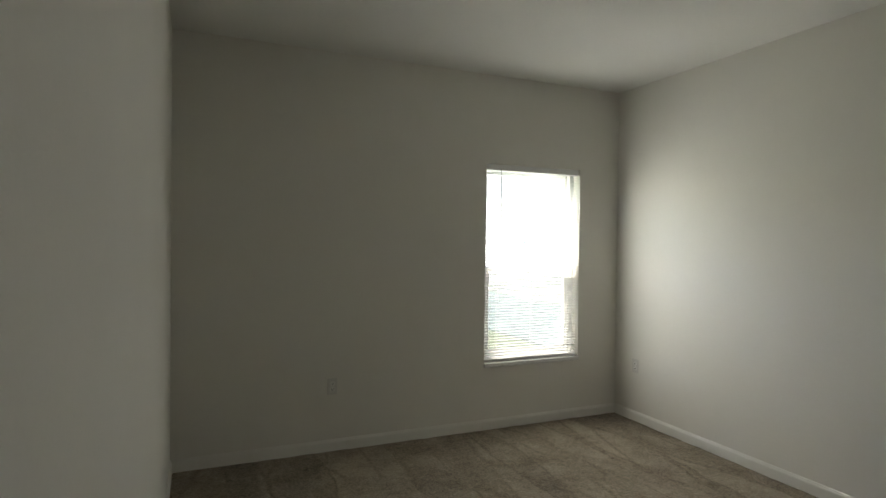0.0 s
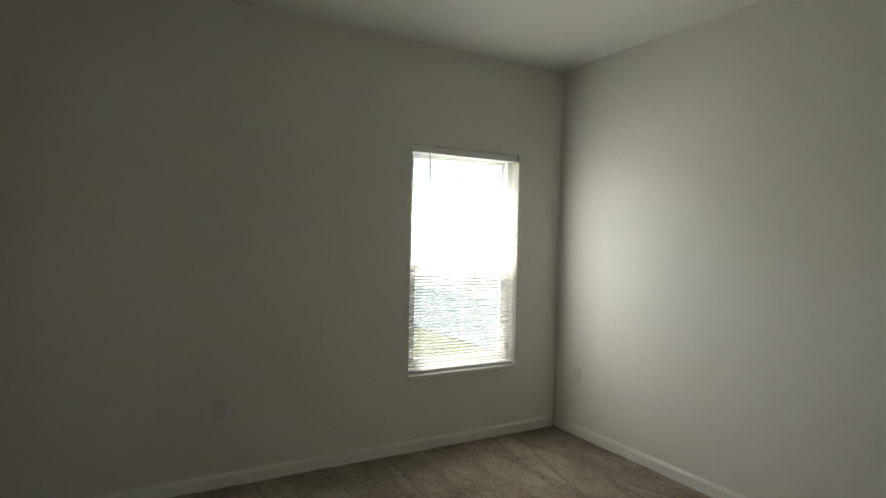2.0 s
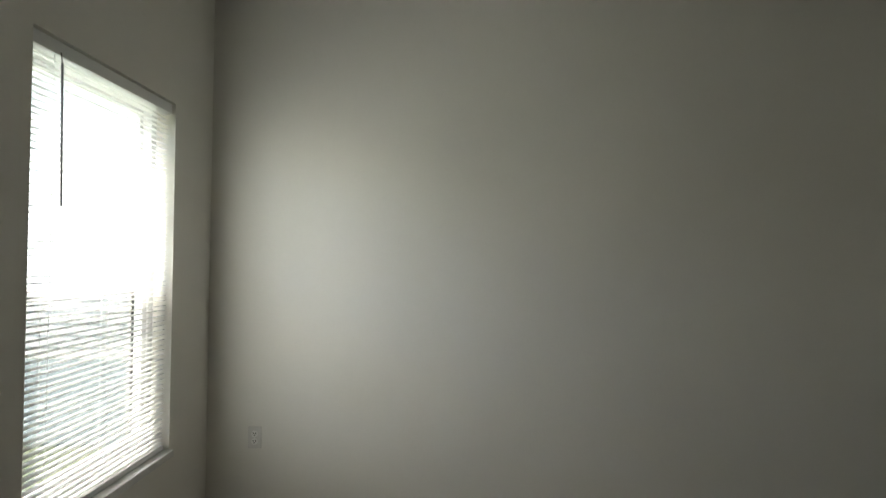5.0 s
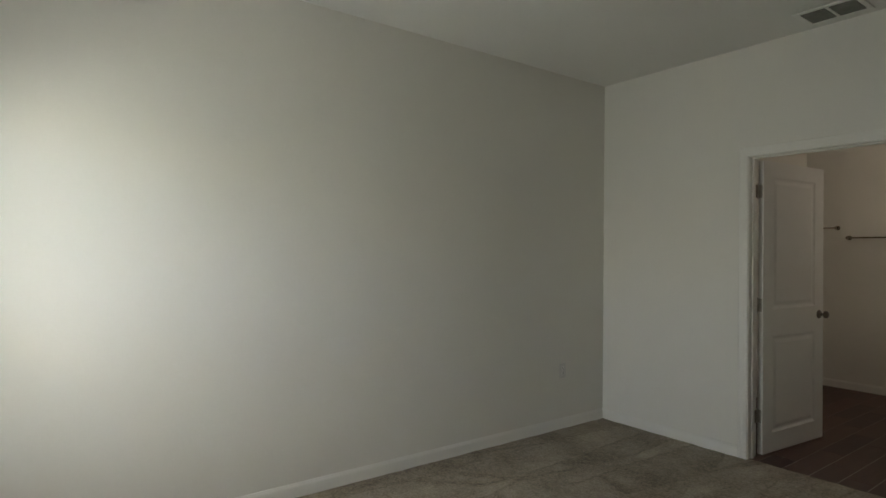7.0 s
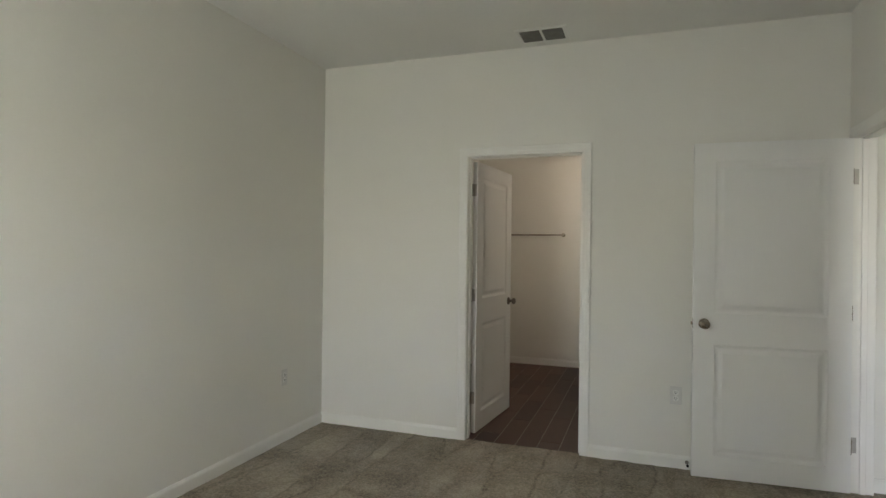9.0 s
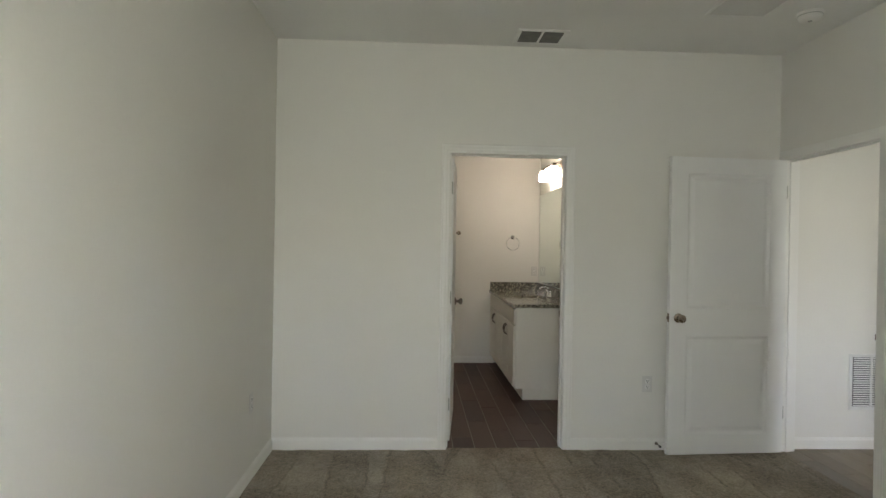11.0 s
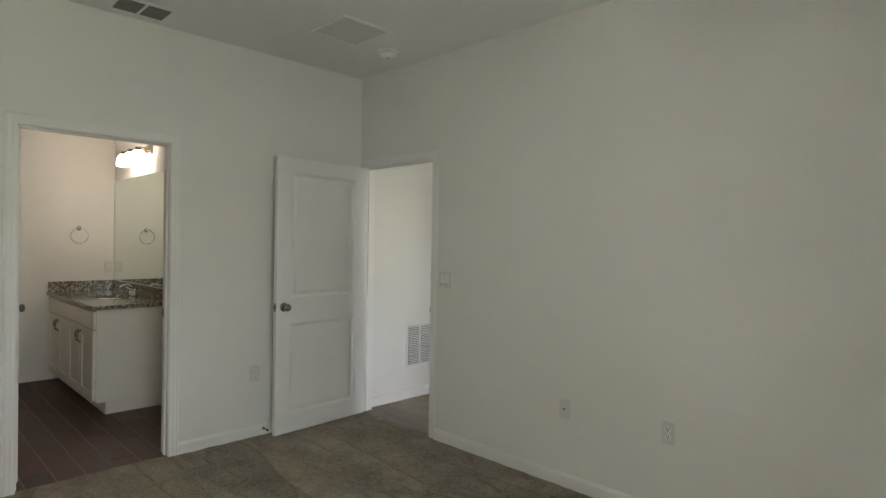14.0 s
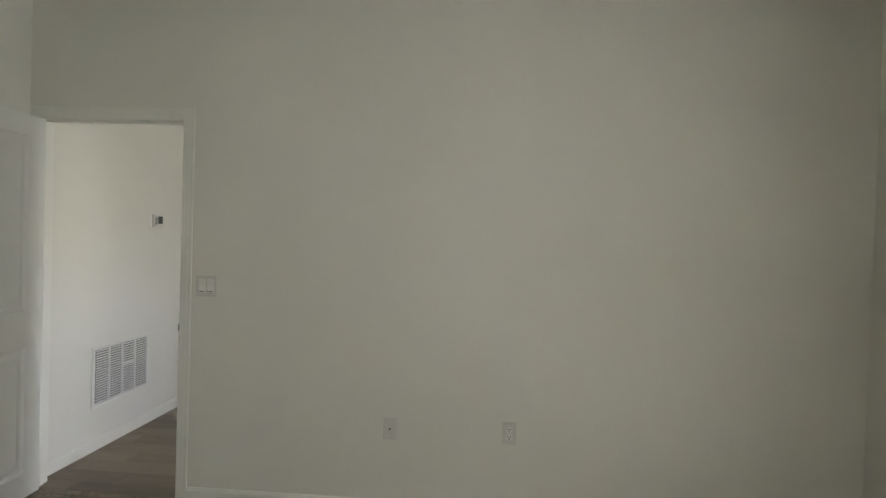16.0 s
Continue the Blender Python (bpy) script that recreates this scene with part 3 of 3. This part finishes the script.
outlet(pose(X, 0.502, 0.452, 0, 0, -90))
outlet(pose(0.926, 0, 0.458, 0, 0, 180))
outlet(pose(0, 2.640, 0.464, 0, 0, 90))
outlet(pose(0, 2.023, 0.455, 0, 0, 90), "coax", "white cable outlet plate with a single jack", "cable outlets")


def switch(m, gangs, label):
    s = thing("light_switch", label, "switch", m)
    w = 0.035 + 0.023 * (gangs - 1)
    part("cover_plate", boxed(-w, w, -0.006, 0, -0.057, 0.057, bevel=0.003), M_PLATE, s)
    for g in range(gangs):
        x = (g - (gangs - 1) / 2) * 0.046
        part("rocker_frame", boxed(x - 0.0185, x + 0.0185, -0.0075, -0.0055, -0.0345, 0.0345, bevel=0.001, segments=1), M_PLASTIC, s)
        bm = bmesh.new()
        strip(bm, (x - 0.0165, 0, 0), (x + 0.0165, 0, 0), (0, -1, 0), (0, 0, 1), [(0.006, -0.0325), (0.0115, -0.0325), (0.0075, 0.0), (0.0085, 0.0325), (0.006, 0.0325)])
        rocker = part("rocker", bm, M_PLASTIC, s)
        # a dark bar paints the shadow at the rocker's lower edge
        part("rocker_shadow", boxed(x - 0.015, x + 0.015, -0.0122, -0.0100, -0.0320, -0.0285), M_WAND, rocker, "dark bar drawn as the shadow under the pressed rocker")
    return s


switch(pose(0, 1.016, 1.162, 0, 0, 90), 2, "white two-gang rocker light switch on the wall")


# ---- ceiling fittings ----
def supply_vent():
    v = thing("ceiling_vent", "white metal ceiling air vent with dark slots", "vent", pose(1.766, 0.205, H))
    hx, hy = 0.138, 0.098
    bm = bmesh.new()
    for a in ((-hx - 0.028, hx + 0.028, -hy - 0.026, -hy), (-hx - 0.028, hx + 0.028, hy, hy + 0.026), (-hx - 0.028, -hx, -hy, hy), (hx, hx + 0.028, -hy, hy), (-0.008, 0.008, -hy, hy)):
        box(bm, *a, -0.010, -0.001, bevel=0.002, segments=1)
    part("frame", bm, M_PLASTIC, v)
    # flat near-black sheet paints the shade of the duct behind the slats
    part("duct_shade", boxed(-hx, hx, -hy, hy, -0.0025, -0.001), M_DARK, v, "near-black sheet for the shade inside the duct")
    for k in (0, 1):
        xa, xb = (-hx + 0.002, -0.009) if k == 0 else (0.009, hx - 0.002)
        for i in range(7):
            y = -hy + 0.018 + i * (2 * hy - 0.036) / 6
            bm = bmesh.new()
            strip(bm, (xa, y, -0.008), (xb, y, -0.008), (0, 1, 0), (0, 0, 1), [(-0.007, -0.002), (0.005, 0.004), (0.006, 0.003), (-0.006, -0.003)])
            part("slat", bm, M_VENT, v)
    return v


supply_vent()


def access_panel():
    p = thing("ceiling_panel", "white square ceiling access panel with a thin rim", "panel", pose(0.715, 0.83, H))
    part("board", boxed(-0.165, 0.165, -0.175, 0.175, -0.008, -0.001, bevel=0.002), M_PANEL, p)
    for a in ((-0.182, 0.182, 0.175, 0.190), (-0.182, 0.182, -0.190, -0.175), (-0.182, -0.165, -0.175, 0.175), (0.165, 0.182, -0.175, 0.175)):
        part("rim", boxed(*a, -0.013, -0.001, bevel=0.002), M_CEIL, p)


access_panel()


def smoke_detector():
    s = thing("smoke_detector", "round white smoke detector on the ceiling", "smoke detector", pose(0.300, 0.705, H))
    part("base", lathe([(0.070, -0.001), (0.072, -0.006), (0.070, -0.014)], 32), M_PLASTIC, s, smooth=True)
    part("cover", lathe([(0.064, -0.014), (0.064, -0.020), (0.058, -0.034), (0.046, -0.043), (0.020, -0.046)], 32), M_PLASTIC, s, smooth=True)
    part("sensing_slot", lathe([(0.0655, -0.0165), (0.0655, -0.0195)], 32), M_LABEL, s)
    part("test_button", lathe([(0.012, -0.044), (0.012, -0.048), (0.009, -0.049)], 16), M_LABEL, s)


smoke_detector()

# rubber-tipped stop on the baseboard behind the hall door
stop = thing("door_stop", "small rubber-tipped door stop on the baseboard", "door stop", pose(0.858, 0.012, 0.045))
part("rod", lathe([(0.011, 0), (0.011, 0.003), (0.004, 0.006), (0.004, 0.055)], 14, "y"), M_BRONZE, stop, smooth=True)
part("tip", lathe([(0.007, 0.055), (0.008, 0.058), (0.008, 0.068), (0.006, 0.071)], 14, "y"), M_DARK, stop, "dark rubber tip", smooth=True)

# strike plate on the hall jamb
strike = part("strike_plate", boxed(-0.055, -0.005, HY1 - 0.0022, HY1 - 0.0002, 0.90, 0.965, bevel=0.0006, segments=1), M_BRONZE, frame_hall, "dark strike plate")
part("strike_lip", boxed(-0.006, 0.005, HY1 - 0.004, HY1 - 0.0015, 0.915, 0.95, bevel=0.001), M_BRONZE, strike)

bath_strike = part("strike_plate", boxed(BX0 + 0.0002, BX0 + 0.0022, -T + 0.004, -T + 0.050, 0.90, 0.965, bevel=0.0006, segments=1), M_NICKEL, frame_bath, "nickel strike plate")
part("strike_lip", boxed(BX0 + 0.0015, BX0 + 0.004, -T - 0.006, -T + 0.004, 0.915, 0.95, bevel=0.001), M_NICKEL, bath_strike)

# ---- the bathroom ----
QX0, QX1, QY = 1.060, 3.10, -2.94
setting("wall_bath_west", boxed(QX0 - 0.1, QX0, QY - 0.1, -T, 0, H), M_WALL, "off-white painted bathroom wall behind the vanity")
setting("wall_bath_south", boxed(QX0, QX1, QY - 0.1, QY, 0, H), M_WALL, "off-white painted bathroom end wall")
setting("wall_bath_east", boxed(QX1, QX1 + 0.1, QY - 0.1, -T, 0, H), M_WALL, "off-white painted bathroom side wall")
for p, q, o in (((1.60, QY, 0), (QX1, QY, 0), (0, 1, 0)), ((QX1, QY + 0.013, 0), (QX1, -T, 0), (-1, 0, 0)),
                ((QX1 - 0.013, -T, 0), (BX1 + 0.09, -T, 0), (0, -1, 0)), ((QX0, -1.27, 0), (QX0, -T, 0), (1, 0, 0))):
    setting("baseboard", strip(bmesh.new(), p, q, o, (0, 0, 1), BASE), M_TRIM, "white moulded wooden baseboard")

VY0, VY1, VX = QY + 0.004, -1.270, 1.628


def vanity():
    v = thing("vanity_cabinet", "cream painted bathroom vanity cabinet with two doors", "vanity cabinet")
    bm = bmesh.new()
    box(bm, QX0 + 0.002, VX, VY0, VY1, 0.10, 0.8455, bevel=0.002, segments=1)
    part("body", bm, M_CABINET, v)
    part("toe_kick", boxed(QX0 + 0.002, VX - 0.07, VY0, VY1, 0, 0.0995), M_CABINET, v)
    f = VX + 0.0005
    part("top_rail", boxed(f, f + 0.019, VY0 + 0.02, VY1 - 0.012, 0.690, 0.830, bevel=0.004), M_CABINET, v, "cream false drawer front")
    edges = np.linspace(VY0 + 0.02, VY1 - 0.012, 5)
    for i in range(4):
        a, b = edges[i] + 0.004, edges[i + 1] - 0.004
        d = part("cabinet_door", boxed(f, f + 0.012, a, b, 0.118, 0.676), M_CABINET, v)
        s = 0.062
        for nm, r in (("stile", (a, a + s, 0.118, 0.676)), ("stile", (b - s, b, 0.118, 0.676)), ("rail", (a + s, b - s, 0.118, 0.118 + s)), ("rail", (a + s, b - s, 0.676 - s, 0.676))):
            part(nm, boxed(f + 0.0125, f + 0.021, r[0], r[1], r[2], r[3], bevel=0.003), M_CABINET, d)
        yh = (b - 0.03) if i % 2 == 0 else (a + 0.03)
        pts = [(f + 0.021, yh, 0.545), (f + 0.040, yh, 0.556), (f + 0.048, yh, 0.590), (f + 0.040, yh, 0.628), (f + 0.021, yh, 0.640)]
        h = part("handle", tube(pts, 0.006, 8), M_BRONZE, d, "curved dark metal pull", smooth=True)
        for z in (0.545, 0.640):
            part("handle_foot", lathe([(0.010, f + 0.0205), (0.009, f + 0.025), (0.006, f + 0.028)], 12, "x"), M_BRONZE, h, m=pose(0, yh, z))
    return v


vanity()
SY, SX = -2.05, 1.345


def countertop():
    """The slab with an oval hole for the basin."""
    x0, x1, y0, y1, z0, z1 = QX0 + 0.002, 1.662, VY0, VY1 + 0.024, 0.847, 0.877
    bm = bmesh.new()
    n = 40
    hole, rim = [], []
    for i in range(n):
        a = 2 * math.pi * i / n
        c, s = math.cos(a), math.sin(a)
        hole.append((SX + 0.165 * c, SY + 0.215 * s))
        k = min(((x1 - SX) / c if c > 1e-6 else (x0 - SX) / c if c < -1e-6 else 9), ((y1 - SY) / s if s > 1e-6 else (y0 - SY) / s if s < -1e-6 else 9))
        rim.append((SX + k * c, SY + k * s))
    # corners are snapped so that the slab stays square
    for cx, cy in ((x0, y0), (x0, y1), (x1, y0), (x1, y1)):
        j = min(range(n), key=lambda q: (rim[q][0] - cx) ** 2 + (rim[q][1] - cy) ** 2)
        rim[j] = (cx, cy)
    rows = [[bm.verts.new((*p, z)) for p in pts] for pts, z in ((hole, z0), (rim, z0), (rim, z1), (hole, z1))]
    for a, b in ((0, 1), (1, 2), (2, 3), (3, 0)):
        for i in range(n):
            j = (i + 1) % n
            bm.faces.new((rows[a][i], rows[a][j], rows[b][j], rows[b][i]))
    c = thing("countertop", "speckled brown granite vanity countertop with backsplash", "countertop")
    part("slab", bm, M_GRANITE, c)
    part("backsplash", boxed(QX0 + 0.002, QX0 + 0.022, y0 + 0.0205, y1, z1 + 0.0003, z1 + 0.10, bevel=0.002), M_GRANITE, c)
    part("side_splash", boxed(QX0 + 0.002, x1 - 0.01, y0, y0 + 0.020, z1 + 0.0003, z1 + 0.10, bevel=0.002), M_GRANITE, c)


countertop()
sink = thing("sink_basin", "white oval undermount porcelain basin in the countertop", "sink")
bm = bmesh.new()
prev = None
for r, z in ((1.06, 0.846), (1.0, 0.846), (0.97, 0.80), (0.85, 0.745), (0.55, 0.715), (0.12, 0.708)):
    cur = [bm.verts.new((SX + 0.165 * r * math.cos(2 * math.pi * i / 32), SY + 0.215 * r * math.sin(2 * math.pi * i / 32), z)) for i in range(32)]
    if prev:
        for i in range(32):
            bm.faces.new((prev[i], prev[(i + 1) % 32], cur[(i + 1) % 32], cur[i]))
    prev = cur
bm.faces.new(prev)
part("bowl", bm, M_PORCELAIN, sink, smooth=True)
part("drain", lathe([(0.021, 0.7085), (0.021, 0.711), (0.015, 0.7115)], 20), M_CHROME, sink, "chrome drain", m=pose(SX, SY, 0))


def faucet():
    f = thing("faucet", "chrome two-handle basin faucet on the countertop", "faucet", pose(1.135, SY, 0.877))
    part("base", boxed(-0.026, 0.026, -0.082, 0.082, 0, 0.014, bevel=0.006), M_CHROME, f, smooth=True)
    part("spout", tube([(0, 0, 0.012), (0, 0, 0.060), (0.012, 0, 0.088), (0.045, 0, 0.104), (0.085, 0, 0.100), (0.112, 0, 0.082)], 0.012, 14), M_CHROME, f, smooth=True)
    for s in (-1, 1):
        h = part("handle_post", lathe([(0.021, 0.013), (0.019, 0.030), (0.013, 0.042), (0.014, 0.056), (0.008, 0.062)], 18), M_CHROME, f, smooth=True, m=pose(0, s * 0.056, 0))
        part("lever", tube([(0, 0, 0.056), (0.012, s * 0.030, 0.064), (0.018, s * 0.062, 0.068)], 0.0065, 10), M_CHROME, h, smooth=True)


faucet()
mirror = thing("wall_mirror", "large frameless mirror above the vanity", "mirror")
part("glass", boxed(QX0 + 0.001, QX0 + 0.007, QY + 0.025, -1.30, 0.985, 2.030, bevel=0.0012, segments=1), M_MIRROR, mirror)
part("polished_edge", boxed(QX0 + 0.001, QX0 + 0.0085, QY + 0.018, QY + 0.0245, 0.985, 2.030, bevel=0.001, segments=1), M_SILL, mirror, "pale polished glass edge")


def vanity_light():
    v = thing("vanity_light", "lit bathroom wall light with frosted glass shades", "wall light", pose(QX0, -2.07, 2.245))
    part("backplate", boxed(0.001, 0.022, -0.30, 0.30, -0.045, 0.045, bevel=0.006), M_NICKEL, v, "nickel backplate")
    for y in (-0.21, 0.0, 0.21):
        arm = part("arm", tube([(0.02, y, 0.01), (0.07, y, 0.025), (0.10, y, 0.020)], 0.008, 10), M_NICKEL, v, smooth=True)
        part("socket_cup", lathe([(0.012, 0.028), (0.026, 0.022), (0.028, -0.008)], 18), M_NICKEL, arm, smooth=True, m=pose(0.10, y, 0))
        sh = part("shade", lathe([(0.030, -0.006), (0.050, -0.022), (0.062, -0.060), (0.064, -0.115), (0.058, -0.118)], 24), M_SHADE, v, "glowing frosted glass shade", smooth=True, m=pose(0.10, y, 0))


vanity_light()


def ring(m):
    r = thing("towel_ring", "chrome towel ring on the bathroom wall", "towel ring", m)
    part("rosette", lathe([(0.024, 0), (0.024, -0.006), (0.012, -0.012), (0.010, -0.034), (0.012, -0.040)], 20, "y"), M_CHROME, r, smooth=True)
    pts = [(0.078 * math.sin(2 * math.pi * i / 36), -0.034, -0.078 + 0.078 * math.cos(2 * math.pi * i / 36)) for i in range(36)]
    part("hoop", tube(pts, 0.0035, 8, closed=True), M_CHROME, r, smooth=True)


ring(pose(1.390, QY, 1.520, 0, 0, 180))
outlet(pose(1.118, QY, 1.115, 0, 0, 180))


def towel_bar(x0, x1, z):
    t = thing("towel_bar", "slim nickel towel bar on the bathroom wall", "towel bar", group="bathroom towel bars")
    part("bar", tube([(x0, QY + 0.06, z), (x1, QY + 0.06, z)], 0.008, 12), M_NICKEL, t, smooth=True)
    for x in (x0, x1):
        part("post", lathe([(0.024, 0), (0.024, 0.007), (0.014, 0.014), (0.012, 0.052), (0.016, 0.060), (0.013, 0.072)], 18, "y"), M_NICKEL, t, smooth=True, m=pose(x, QY, z))


towel_bar(2.040, 2.700, 1.560)
towel_bar(2.805, 3.06, 1.665)

# ---- the hall ----
GX, GY0, GY1 = -4.10, -0.020, 3.20
setting("wall_hall_south", boxed(GX, -T, GY0 - 0.1, GY0, 0, H), M_WALL, "off-white painted hall wall in daylight")
setting("wall_hall_west", boxed(GX - 0.1, GX, GY0 - 0.1, GY1 + 0.15, 0, H), M_WALL, "off-white painted hall end wall")
# invented opening in the unseen hall wall, sized for the hall's brightness
HW = (-0.97, -0.27, 0.90, 2.05)
setting("wall_hall_north", wall_with_hole("x", (GX, -T), (GY1, GY1 + 0.15), HW[0], HW[1], HW[2], HW[3], H), M_WALL, "unseen off-white hall wall, its opening added to let daylight in")
# window out of view, added only as the hall's daylight source
added_window = thing("added_window_2", "unseen white framed window added to light the hall", "window", kind="structure")
bm = bmesh.new()
for a in ((HW[0], HW[0] + 0.05, HW[2], HW[3]), (HW[1] - 0.05, HW[1], HW[2], HW[3]), (HW[0] + 0.05, HW[1] - 0.05, HW[2], HW[2] + 0.05), (HW[0] + 0.05, HW[1] - 0.05, HW[3] - 0.05, HW[3])):
    box(bm, a[0], a[1], GY1 + 0.06, GY1 + 0.11, a[2], a[3])
part("window_frame", bm, M_VINYL, added_window)
hp = part("pane", boxed(HW[0] + 0.04, HW[1] - 0.04, GY1 + 0.083, GY1 + 0.087, HW[2] + 0.04, HW[3] - 0.04), M_GLASS, added_window)
hp.visible_shadow = False
for p, q, o in (((GX, GY0, 0), (-T - 0.016, GY0, 0), (0, 1, 0)), ((-T, HY1 + 0.063, 0), (-T, GY1, 0), (-1, 0, 0))):
    setting("baseboard", strip(bmesh.new(), p, q, o, (0, 0, 1), BASE), M_TRIM, "white moulded wooden baseboard")


def return_grille():
    g = thing("return_air_grille", "white slatted return air grille low on the hall wall", "vent", pose(-0.853, GY0, 0.478))
    hx, hz = 0.305, 0.200
    bm = bmesh.new()
    for a in ((-hx, hx, -hz, -hz + 0.024), (-hx, hx, hz - 0.024, hz), (-hx, -hx + 0.026, -hz + 0.024, hz - 0.024), (hx - 0.026, hx, -hz + 0.024, hz - 0.024)):
        box(bm, a[0], a[1], 0.0005, 0.011, a[2], a[3], bevel=0.003, segments=1)
    part("frame", bm, M_PLASTIC, g)
    # no duct behind: its shade is a near-black sheet on the wall
    part("duct_shade", boxed(-hx + 0.02, hx - 0.02, 0.0005, 0.002, -hz + 0.02, hz - 0.02), M_DARK, g, "near-black sheet for the shade inside the duct")
    cols = np.linspace(-hx + 0.026, hx - 0.026, 5)
    for x in cols[1:-1]:
        part("mullion", boxed(x - 0.006, x + 0.006, 0.002, 0.0115, -hz + 0.024, hz - 0.024), M_PLASTIC, g)
    n = 22
    bm = bmesh.new()
    w = cols[1] - cols[0] - 0.012
    strip(bm, (-w / 2, 0, 0), (w / 2, 0, 0), (0, 1, 0), (0, 0, 1), [(0.0118, 0.0060), (0.0030, -0.0052), (0.0040, -0.0062), (0.0118, -0.0040)])
    slat = finish("slat", bm, M_PLASTIC)
    for k in range(4):
        for i in range(n):
            ob = new("slat", slat)
            ob.parent = g
            ob.matrix_basis = pose((cols[k] + cols[k + 1]) / 2, 0, -hz + 0.032 + i * (2 * hz - 0.064) / (n - 1))
    part("label_plate", boxed(cols[1] + 0.010, cols[2] - 0.010, 0.0115, 0.0122, 0.018, 0.040), M_PLASTIC, g, "small blank white label")


return_grille()
th = thing("thermostat", "white wall thermostat with a grey display", "thermostat", pose(-1.215, GY0, 1.520))
part("wall_plate", boxed(-0.072, 0.072, 0.0005, 0.008, -0.058, 0.058, bevel=0.003), M_PLASTIC, th)
part("body", boxed(-0.060, 0.060, 0.008, 0.032, -0.048, 0.048, bevel=0.006), M_PLASTIC, th)
part("display", boxed(-0.048, 0.010, 0.032, 0.0335, -0.022, 0.034), M_SCREENDISPLAY, th, "grey thermostat display")
part("button_row", boxed(0.022, 0.048, 0.032, 0.0345, -0.03, 0.03, bevel=0.001, segments=1), M_LABEL, th)

# ---- outdoors ----
setting("ground", boxed(-2000, 2000, Y + NT + 0.1, 4000, -0.5, -0.20), M_GRASS, "mown green lawn")
setting("road", boxed(5.25, 9.0, Y + NT + 0.3, 40, -0.199, -0.17), M_PATH, "blue-grey asphalt drive beside the lawn")


def house():
    h = thing("neighbour_house", "pale sided two-storey house across the drive", "house", kind="")
    hx, y0, y1, top = 9.2, 1.0, 19.0, 4.9
    body = part("wall", boxed(hx, hx + 8, y0, y1, -0.3, top), M_SIDING, h)
    part("siding", siding(hx, y0, y1, top), M_SIDING, body)
    bm = bmesh.new()
    strip(bm, (0, y0 - 0.5, 0), (0, y1 + 0.5, 0), (1, 0, 0), (0, 0, 1), [(hx - 0.5, top), (hx + 4, top + 2.4), (hx + 8.5, top), (hx + 8.5, top - 0.15), (hx - 0.5, top - 0.15)])
    part("roof", bm, M_ROOF, h)
    for y in (4.2, 7.17, 11.0, 14.8):
        for z in (0.75, 2.40):
            w = part("window", boxed(hx - 0.03, hx - 0.012, y - 0.34, y + 0.34, z, z + 0.74), M_HOUSEGLASS, h, "window glass with the sky's reflection painted in as grey")
            bm = bmesh.new()
            for a in ((y - 0.42, y - 0.34, z - 0.08, z + 0.82), (y + 0.34, y + 0.42, z - 0.08, z + 0.82), (y - 0.34, y + 0.34, z - 0.08, z), (y - 0.34, y + 0.34, z + 0.74, z + 0.82), (y - 0.34, y + 0.34, z + 0.35, z + 0.39)):
                box(bm, hx - 0.05, hx - 0.001, a[0], a[1], a[2], a[3])
            part("window_frame", bm, M_VINYL, w)


def siding(hx, y0, y1, top):
    bm = bmesh.new()
    z = -0.2
    while z < top - 0.3:
        strip(bm, (0, y0, 0), (0, y1, 0), (1, 0, 0), (0, 0, 1), [(hx - 0.012, z), (hx - 0.002, z + 0.178), (hx + 0.01, z + 0.178), (hx + 0.01, z)])
        z += 0.18
    return bm


house()


# ---- tiled floors, plank by plank ----
def planks(name, label, x0, x1, y0, y1, mat):
    f = setting(name, boxed(x0, x1, y0, y1, -0.06, -0.0033), M_GROUT, label)
    w, ln, g = 0.152, 0.610, 0.003
    meshes = {}
    i, x = 0, x0
    while x < x1 - 0.01:
        y = y0 - ln * ((0.37 * i) % 1.0)
        xe = min(x + w - g, x1)
        while y < y1:
            a, b = max(y, y0), min(y + ln - g, y1)
            if b - a > 0.01:
                key = (round(xe - x, 3), round(b - a, 3))
                if key not in meshes:
                    meshes[key] = finish("tile", boxed(0, xe - x, 0, b - a, -0.008, 0, bevel=0.0015, segments=1), mat)
                ob = new("tile", meshes[key])
                ob.parent = f
                ob.location = (x, a, -0.002 + random.uniform(-0.0004, 0.0004))
            y += ln
        x += w
        i += 1


planks("floor_bathroom", "dark brown wood-look plank tiles with grey grout", QX0, QX1, QY, -0.031, M_TILE)
planks("floor_hall", "grey-brown wood-look plank tiles with pale grout", GX, -0.031, GY0, GY1, M_TILE_HALL)
